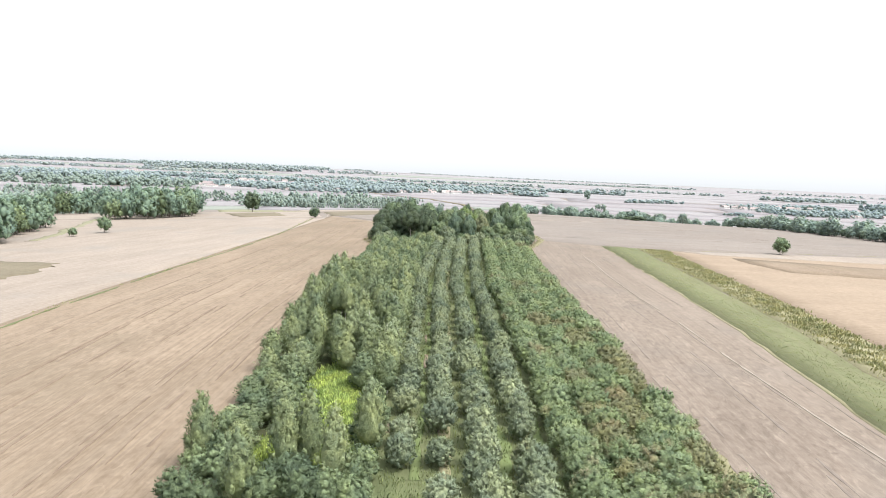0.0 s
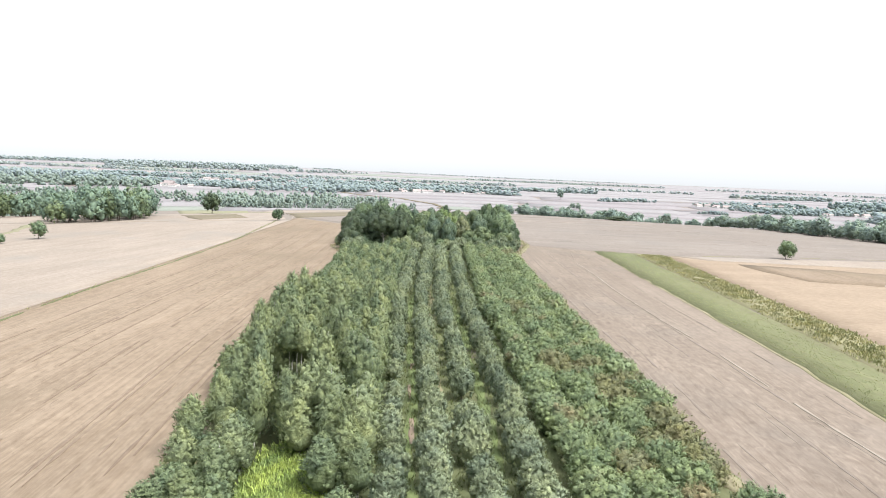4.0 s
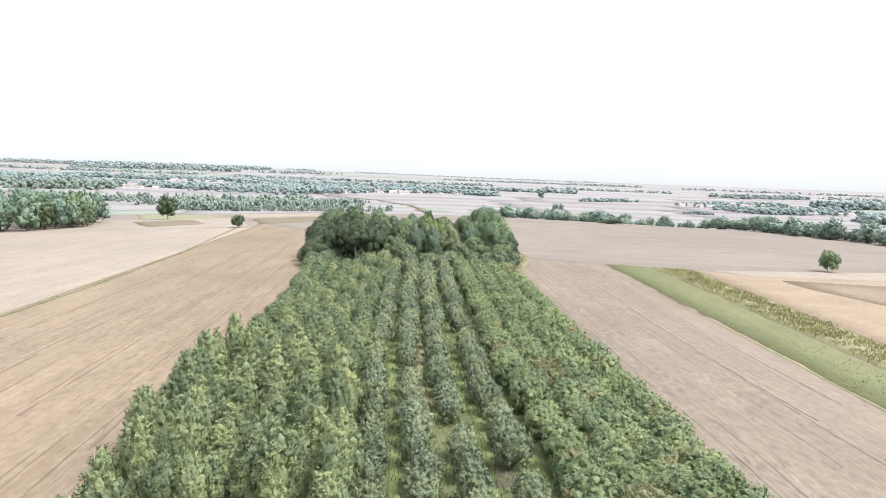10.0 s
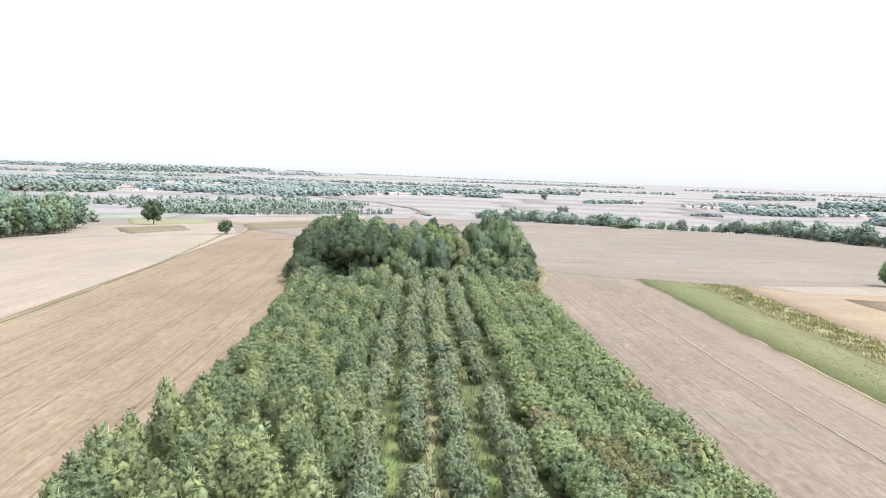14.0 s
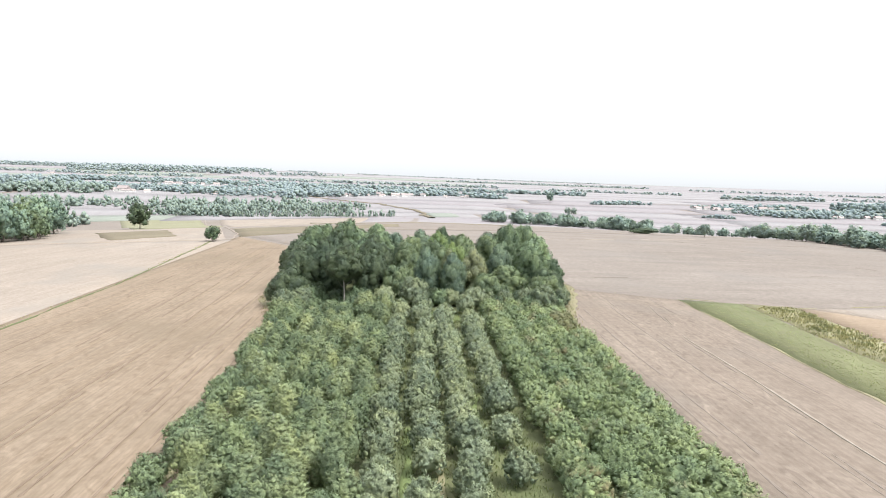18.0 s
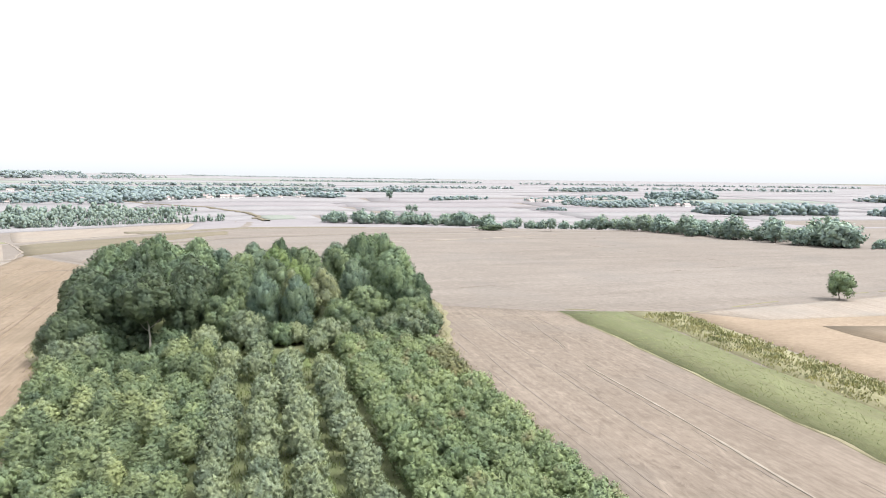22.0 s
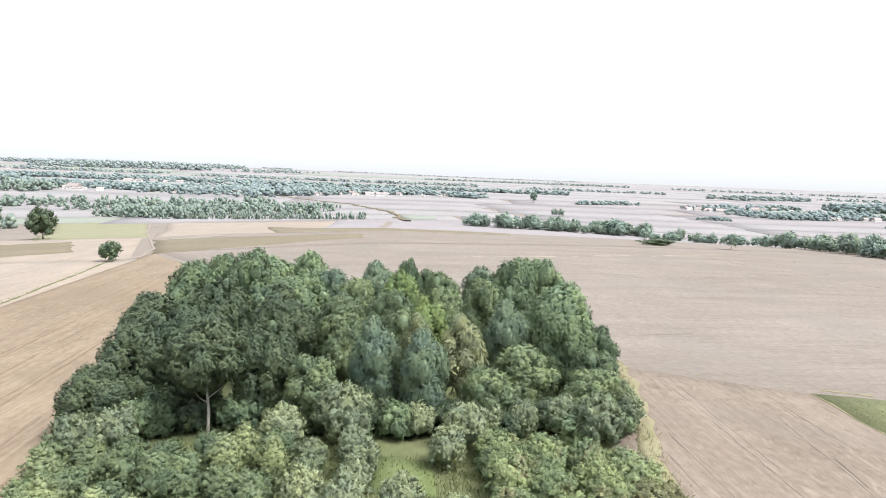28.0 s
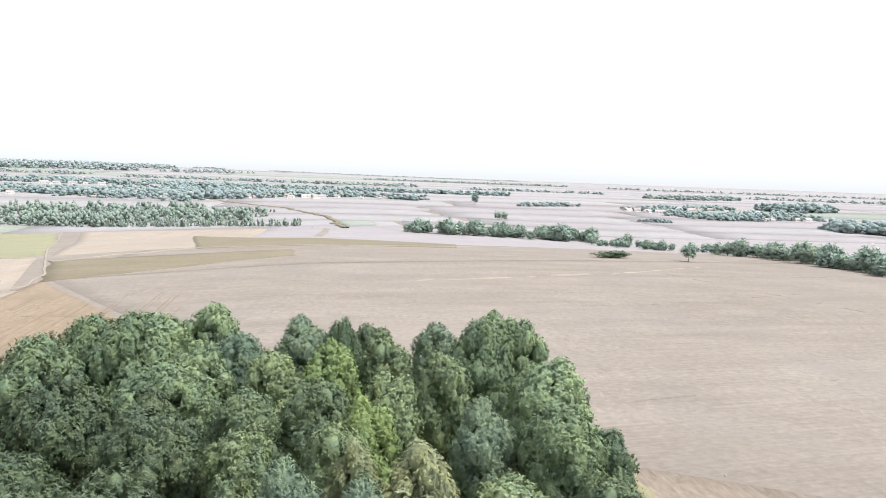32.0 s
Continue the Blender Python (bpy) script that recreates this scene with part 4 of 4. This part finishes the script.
for _i, (_x, _y, _h, _r, _k) in enumerate([
    (-16.3, 246, 12.2, 4.2, 0), (-6.9, 240, 11.0, 3.8, 2), (2.3, 233, 10.0, 2.6, 3), (3.4, 239, 9.6, 2.3, 0), (14, 242, 9.9, 3.5, 2),
    (21.3, 225, 12.2, 4.1, 0), (18.9, 215.5, 8.5, 3.4, 0), (-17, 211.5, 9.6, 4.2, 5), (4.2, 206.5, 7.6, 2.3, 2), (-23, 233, 10.2, 4.0, 0),
    (-24.3, 222, 8.6, 3.7, 5), (-21, 211, 8.4, 3.9, 5), (-2.8, 233, 8.4, 3.1, 1), (7.9, 211, 8.6, 2.6, 4), (-0.2, 208, 8.2, 2.4, 2),
    (14, 210.5, 6.0, 3.4, 1), (-9.6, 208, 8.6, 3.5, 5), (-9.5, 217, 9.2, 3.6, 5), (-17, 222, 10.2, 4.0, 5), (-11, 227, 9.6, 3.7, 0),
    (-16.5, 236, 11.2, 4.0, 0), (-9.5, 233, 9.0, 3.3, 0), (-4, 222, 8.6, 3.1, 1), (1.5, 224, 9.2, 3.2, 1), (7, 223, 9.0, 3.1, 1),
    (12, 228, 9.4, 3.2, 1), (8, 236, 8.6, 3.0, 1), (16.5, 232, 10.8, 3.5, 0), (20.3, 234, 11.0, 3.6, 0), (20, 243, 9.6, 3.4, 0),
    (-22, 243, 9.8, 3.7, 0), (-11, 250, 9.6, 3.7, 0), (-1, 247, 8.0, 3.3, 2), (7, 247, 7.6, 3.1, 1), (-3.5, 214.5, 8.2, 2.9, 1),
    (3, 215, 8.0, 2.8, 1), (13.3, 217.5, 8.2, 2.6, 2), (19.5, 206.8, 5.0, 2.9, 1), (21, 211, 5.6, 2.8, 1), (-23, 205.5, 5.6, 3.0, 5),
    (10, 205.8, 5.2, 2.6, 1), (23, 217, 6.4, 2.7, 0), (-5.2, 205, 6.2, 2.7, 1), (5.0, 219, 8.6, 2.8, 3), (3.9, 212.5, 8.0, 2.0, 4)]):
    _r *= 0.94
    kinds[_k].put(_i, plant_at(_x, _y, _rng.uniform(0, 6.3), _r / _size[_k][1], 1.08 * _h / _size[_k][0] * _size[_k][1] / _r, 0.1))
_pole = hold("grove_tree", "tall edge tree with a bare pale lower trunk", "tree", "trees of the grove")
part("trunk", mesh_of("trunk", *tube([(0, 0, -0.3), (0.05, 0, 2.2), (-0.1, 0.1, 4.6), (0.1, 0.2, 7.6)], [0.16, 0.12, 0.1, 0.05], 7), BARK_PALE, True), _pole)
for _a, _z, _l in ((0.3, 3.4, 2.0), (2.6, 4.0, 1.8), (3.6, 3.0, 1.4), (5.4, 4.6, 1.8)):
    part("limb", mesh_of("limb", *tube([(0, 0, _z), (math.cos(_a) * _l * 0.5, math.sin(_a) * _l * 0.5, _z + 0.5), (math.cos(_a) * _l, math.sin(_a) * _l, _z + 1.4)], [0.06, 0.04, 0.02], 5), BARK_PALE, True), _pole)
_c, _m, _st = crown_clumps(np.random.default_rng(79), 9.8, 4.2, 2.9, 34)
_crown = leafy(_c, _st, _m, np.random.default_rng(80), 2, 1500, 8, 0.3, 0.55, 0.45, 0.6, 0.45, 0.12, 0.6, 0.8, -0.5, 0.34)
part("crown", mesh_of("crown", *_crown[:2], LEAF_OAK, normals=_crown[2]), _pole)
_pole.matrix_basis = plant_at(-13.6, 204.2, 0.4)
snag = big_tree("bare_snag", np.random.default_rng(92), 7.6, 1.6, LEAF_DRY, "half-bare greyish snag among green crowns", 260, 0.45, 7, 0.3, BARK_PALE, limbs=7, bare=True)
snag.matrix_basis = plant_at(5.9, 207.8)
_edge = Stock([bush("grove_bush", np.random.default_rng(95 + k), 3.8, 1.9, LEAF_SHRUB, "leafy bush at the grove's foot", "bushes along the grove", 420, 9, 0.26, 0.95, width=0.34, lumpy=0.22, n=26, splay=0.4) for k in range(2)])
for _i, (_x, _y, _s) in enumerate(((-22.5, 200, 1.15), (-20, 201.5, 0.85), (-7, 200.5, 1.0), (-2.2, 202.2, 1.35), (7.6, 201, 1.05), (19, 202.6, 1.15), (12.8, 204.5, 0.8), (22.5, 206, 0.9), (23.4, 211, 0.8), (24.3, 218, 0.8), (-25.5, 207, 0.9), (-26.5, 214, 0.9), (-27, 226, 0.9), (-1.2, 199.0, 0.75), (3.9, 203.5, 0.8), (10, 204.3, 0.75), (16.2, 204.8, 0.9))):
    _edge.put(_i, plant_at(_x, _y, _i * 1.7, _s, 1.0))

_under = Stock([bush("undergrowth_bush", np.random.default_rng(190 + k), 2.6, 1.7, (LEAF_OAK, LEAF_DARK)[k], "dark shaded bush under the grove's edge", "undergrowth of the grove", 280, 9, 0.26, 0.6, width=0.45, n=22) for k in range(2)])
for _i in range(34):
    _u = _i / 33
    _under.put(_i, plant_at(-24 + 46 * _u + _rng.normal() * 0.5, 205.2 + 1.6 * math.sin(_i * 1.9) + (1.6 if -16 < -24 + 46 * _u < -10 else 0), _i * 2.1, _rng.uniform(0.75, 1.2), _rng.uniform(0.8, 1.15), 0.05))

# ---------------------------------------------------------------- planted rows
_rng = np.random.default_rng(101)
rows = Stock([bush("row_shrub", np.random.default_rng(110 + k), 2.75, 1.27, LEAF_SHRUB, "upright grey-green shrub planted in a row", "shrubs of the planted rows", 320, 9, 0.22, 0.95, width=0.32, lumpy=0.17, n=30, splay=0.36) for k in range(6)])
_i = 0
for _r, (_x, _y0, _y1) in enumerate(((-4.2, 46, 199), (-0.95, 41, 196), (2.2, 41, 192), (5.75, 41, 200))):
    _y = _y0 + _rng.uniform(0, 2)
    while _y < _y1:
        if _rng.uniform() > 0.05 and not (_r == 3 and 94.5 < _y < 98.2):
            full = float(np.interp(_y, (60, 85, 130, 142), (1.12, 0.98, 0.98, 1.12)))
            rows.put(_i, plant_at(_x + drift(_y) + _rng.normal() * 0.2, _y, _rng.uniform(0, 6.3), full * _rng.uniform(0.86, 1.12), _rng.uniform(0.94, 1.18) / full ** 0.6, 0.05))
            _i += 1
        _y += _rng.uniform(3.1, 3.75)
hazel = Stock([bush("hazel_bush", np.random.default_rng(130 + k), 2.8, 1.8, LEAF_HAZEL, "broad green hazel bush in the dense block", "hazel bushes of the block", 340, 9, 0.2, 0.6, width=0.46, lumpy=0.2, n=30) for k in range(6)])
turning = Stock([bush("hazel_bush", np.random.default_rng(140 + k), 2.6, 1.9, LEAF_BROWN, "hazel bush turning brown in the dense block", "hazel bushes of the block", 340, 9, 0.2, 0.55, width=0.46, lumpy=0.2, n=30) for k in range(2)])
_i = 0
for _r, _x in enumerate((9.7, 12.8, 15.9, 19.0)):
    _y = 40 + _rng.uniform(0, 2)
    while _y < 200 - _r * 0.5:
        gap = _r == 3 and (62 < _y < 66 or 45 < _y < 48 or 179 < _y < 183)
        if not gap:
            spot = _x + drift(_y)
            brown = (abs(spot - 12.4) < 1.2 and 112 < _y < 120) or (_r == 3 and 66 < _y < 76) or (_r == 3 and 180 < _y < 192) or (_r > 0 and _y < 90 and _rng.uniform() < 0.3)
            (turning if brown else hazel).put(_i, plant_at(_x + drift(_y) + _rng.normal() * 0.25, _y, _rng.uniform(0, 6.3), _rng.uniform(0.92, 1.14), _rng.uniform(0.85, 1.1), 0.05))
            _i += 1
        _y += _rng.uniform(2.7, 3.2)

# ---------------------------------------------------------------- birch thicket
def in_clearing(x, y):
    """Below 1 inside the slanting goldenrod clearing or the small patch beside it."""
    along, across = 0.974 * (y - 58) - 0.228 * (x + 7.4), 0.974 * (x + 7.4) + 0.228 * (y - 58)
    return min((along / 12) ** 2 + (across / 2.7) ** 2, ((x + 10.8) / 1.5) ** 2 + ((y - 48) / 4.0) ** 2, ((x + 13.0) / 0.8) ** 2 + ((y - 61) / 1.6) ** 2)


birches = Stock([birch("birch_tree", np.random.default_rng(150 + k), 6.0 + 0.35 * (k % 3), 1.5 + 0.12 * (k % 2), "young birch with a white stem and feathery crown", "birches of the thicket") for k in range(6)])
thick = Stock([bush("thicket_bush", np.random.default_rng(170 + k), 3.0, 1.55, LEAF_MID, "leafy bush between the birches", "bushes of the thicket", 280, 9, 0.21, 0.85, width=0.36, lumpy=0.2, n=26) for k in range(4)])
stemmy = Stock([birch("birch_tree", np.random.default_rng(160 + k), 6.4, 1.5, "slender birch whose long white stem shows bare", "birches of the thicket", 0.45, 3000) for k in range(2)])
for _k, (_x, _y) in enumerate(((-12.0, 109.6), (-11.2, 110.0), (-10.5, 109.4), (-9.7, 110.1), (-13.9, 87.0), (-13.2, 86.4), (-12.4, 87.1), (-11.7, 86.5))):
    stemmy.put(_k, plant_at(_x, _y, _k * 1.3, 1.0, 0.95 + 0.05 * (_k % 3)))
_i = _j = 0
_y = 41.0
while _y < 200:
    for _c in range(7):
        yy = _y + _rng.normal() * 0.6
        west = float(np.interp(yy, (30, 50, 68, 90, 115, 135, 150, 170, 184, 200), (-14.2, -15.4, -16, -18.2, -20.2, -19.0, -19.3, -20.3, -21.0, -23.0)))
        east = -6.7 + drift(yy)
        xx = east + (west - east) * _c / 6 + _rng.normal() * 0.4
        if in_clearing(xx, yy) < 1 or (80 <= yy < 86 and -15 < xx < -11.5) or (104 < yy < 109 and -12 < xx < -9):
            continue
        edge = _c == 6
        tall = float(np.interp(yy, (30, 60, 72, 85, 115, 130, 150, 200), (0.5, 0.55, 0.95, 1.05, 1.0, 0.68, 0.55, 0.6)))
        if _rng.uniform() < (0.5 if tall < 0.7 else 0.12) + (0.25 if edge else 0):
            thick.put(_j, plant_at(xx, yy, _rng.uniform(0, 6.3), _rng.uniform(0.75, 1.1), _rng.uniform(0.8, 1.15), 0.05))
            _j += 1
        else:
            tall *= (0.8 if edge else 1.0) * _rng.uniform(0.76, 1.18)
            wide = max(1.05, 0.55 + 0.55 * tall) * _rng.uniform(0.9, 1.2)
            birches.put(_i, plant_at(xx, yy, _rng.uniform(0, 6.3), wide, tall / wide, 0.05))
            _i += 1
    _y += 2.75


# ---------------------------------------------------------------- grass, weeds and flowers
def tufts(name, spots, tall, blades, width, material, label, category, seed, reach=0.25):
    rng = np.random.default_rng(seed)
    spots = np.asarray(spots, float)
    at = np.repeat(spots, blades, 0) + rng.normal(size=(len(spots) * blades, 2)) * reach
    z = land(at[:, 0], at[:, 1])
    p = np.column_stack([at, z - 0.02])
    v, f = leaf_quads(p, rng.normal(size=p.shape) * (1, 1, 0.4), tall, width, rng, hang=-3.0)
    return tagged(new(name, mesh_of(name, v, f, material)), label, category, kind="stuff")


_rng = np.random.default_rng(201)
_s = []
for _k in range(9000):
    _y = _rng.uniform(30, 200)
    _s.append((_rng.uniform(-5.5, 8.0) + drift(_y), _y))
tufts("aisle_grass", _s, 0.4, 4, 0.18, GRASS, "uneven grass in the aisles between the rows", "grass", 202)
_s = [(_rng.uniform(-15, -1.5), _rng.uniform(43, 71)) for _k in range(6500)]
_s = [(x, y) for x, y in _s if in_clearing(x, y) < _rng.uniform(0.7, 1.25)]
tufts("goldenrod_patch", _s, 0.75, 14, 0.3, GOLDENROD, "bright yellow-green goldenrod clearing", "wildflowers", 203, 0.3)
_s = [(47.4 + 11 * (y + 40) / 254 + _rng.uniform(0, 1) ** 0.8 * 7.4, y) for y in _rng.uniform(40, 211, 1300)]
tufts("weed_tufts", _s, 0.45, 12, 0.4, WEED, "yellowish weeds and thistles on the fallow strip", "weeds", 204, 0.5)
_s = [(51.5 + 11.2 * (y + 40) / 254 + _rng.normal() * 1.6, y) for y in _rng.uniform(45, 209, 60)]
tufts("thistle_clumps", _s, 0.5, 46, 0.45, WEED_DARK, "darker clumps of thistle on the fallow strip", "weeds", 214, 0.75)
_s = [(41.4 + 6.2 * (y + 40) / 254 + _rng.uniform(0, 1) * (5.4 + 4 * (y + 40) / 254), y) for y in _rng.uniform(40, 214, 3600)]
tufts("crop_plants", _s, 0.2, 4, 0.5, GRASS, "low green crop plants", "crop", 205, 0.3)
_s = [(np.interp(y, (20, 146, 232, 327), (-60, -62, -63, -72)) + _rng.normal() * 0.4, y) for y in _rng.uniform(40, 327, 260)]
tufts("balk_grass", _s, 0.32, 7, 0.2, WEED_DARK, "tall grass along the balk", "grass", 206, 0.3)
_s = [(np.interp(y, (40, 80, 120, 160, 190, 203, 226), (25.5, 22.6, 21.4, 21.2, 21.5, 23.5, 28.5)) + _rng.normal() * 0.45, y) for y in _rng.uniform(40, 240, 1100)]
_s += [(np.interp(y, (40, 70, 95, 116, 140, 165, 196, 212), (-14.2, -16.4, -18, -20, -19.5, -20.5, -23.5, -28.5)) + _rng.normal() * 0.4, y) for y in _rng.uniform(36, 225, 900)]
tufts("edge_tufts", _s, 0.3, 6, 0.2, WEED, "dry grass tufts along the belt's edges", "grass", 208, 0.35)
_s = [(x, y) for x, y in zip(_rng.uniform(-22, 20, 2500), _rng.uniform(190, 203, 2500))]
tufts("clearing_grass", [(x, y) for x, y in _s if not (-2 < x < 5 and y > 188)], 0.35, 5, 0.2, GRASS, "meadow grass before the grove", "grass", 207, 0.3)


# ---------------------------------------------------------------- far houses
def house(x, y, turn, w, d, h):
    top = hold("house", "small pale village house with a pitched roof", "house", "houses of the village")
    bm = bmesh.new()
    bmesh.ops.create_cube(bm, size=1, matrix=Matrix.Translation((0, 0, h / 2)) @ Matrix.Diagonal((w, d, h, 1)))
    me = bpy.data.meshes.new("wall")
    bm.to_mesh(me), bm.free()
    me.materials.append(PLASTER)
    part("wall", me, top)
    o, r = 0.5, h * 0.75
    v = [(-w / 2 - o, -d / 2 - o, h), (w / 2 + o, -d / 2 - o, h), (w / 2 + o, d / 2 + o, h), (-w / 2 - o, d / 2 + o, h), (-w / 2 - o, 0, h + r), (w / 2 + o, 0, h + r)]
    me = bpy.data.meshes.new("roof")
    me.from_pydata(v, [], [(0, 1, 5, 4), (2, 3, 4, 5), (0, 4, 3), (1, 2, 5), (3, 2, 1, 0)])
    me.materials.append(ROOF)
    roof = part("roof", me, top)
    q = bmesh.new()
    bmesh.ops.create_cube(q, size=1, matrix=Matrix.Translation((w * 0.2, 0, h + r)) @ Matrix.Diagonal((0.7, 0.7, 1.8, 1)))
    me = bpy.data.meshes.new("chimney")
    q.to_mesh(me), q.free()
    me.materials.append(ROOF)
    part("chimney", me, roof)
    for s in (-0.3, 0.0, 0.3):
        q = bmesh.new()
        bmesh.ops.create_cube(q, size=1, matrix=Matrix.Translation((w * s, -d / 2, h * 0.55)) @ Matrix.Diagonal((1.2, 0.12, 1.4, 1)))
        me = bpy.data.meshes.new("window")
        q.to_mesh(me), q.free()
        me.materials.append(PANE)
        part("window", me, top)
    top.matrix_basis = plant_at(x, y, turn, 1.0, 1.0, 0.2)
    return top


village = Stock([house(0, 0, 0, 14, 9, 5.0), house(0, 0, 0, 11, 8, 4.2), house(0, 0, 0, 18, 9, 4.6)])
_rng = np.random.default_rng(301)
_i = 0
for x0, y0, x1, y1, deep, n in ((-520, 1030, -190, 1000, 70, 24), (-190, 1010, 80, 1090, 60, 20), (-420, 1250, 60, 1230, 90, 14), (365, 990, 400, 950, 20, 8), (430, 1010, 600, 1030, 40, 10), (450, 860, 560, 880, 20, 4), (-900, 1700, -500, 1600, 150, 6)):
    for _k in range(n):
        u = _rng.uniform()
        _x, _y = x0 + (x1 - x0) * u, y0 + (y1 - y0) * u + _rng.uniform(-deep, deep) * 0.5
        village.put(_i, plant_at(_x, _y, _rng.uniform(-0.6, 0.6), _rng.uniform(0.42, 0.68), 1.0, 0.2))
        _i += 1
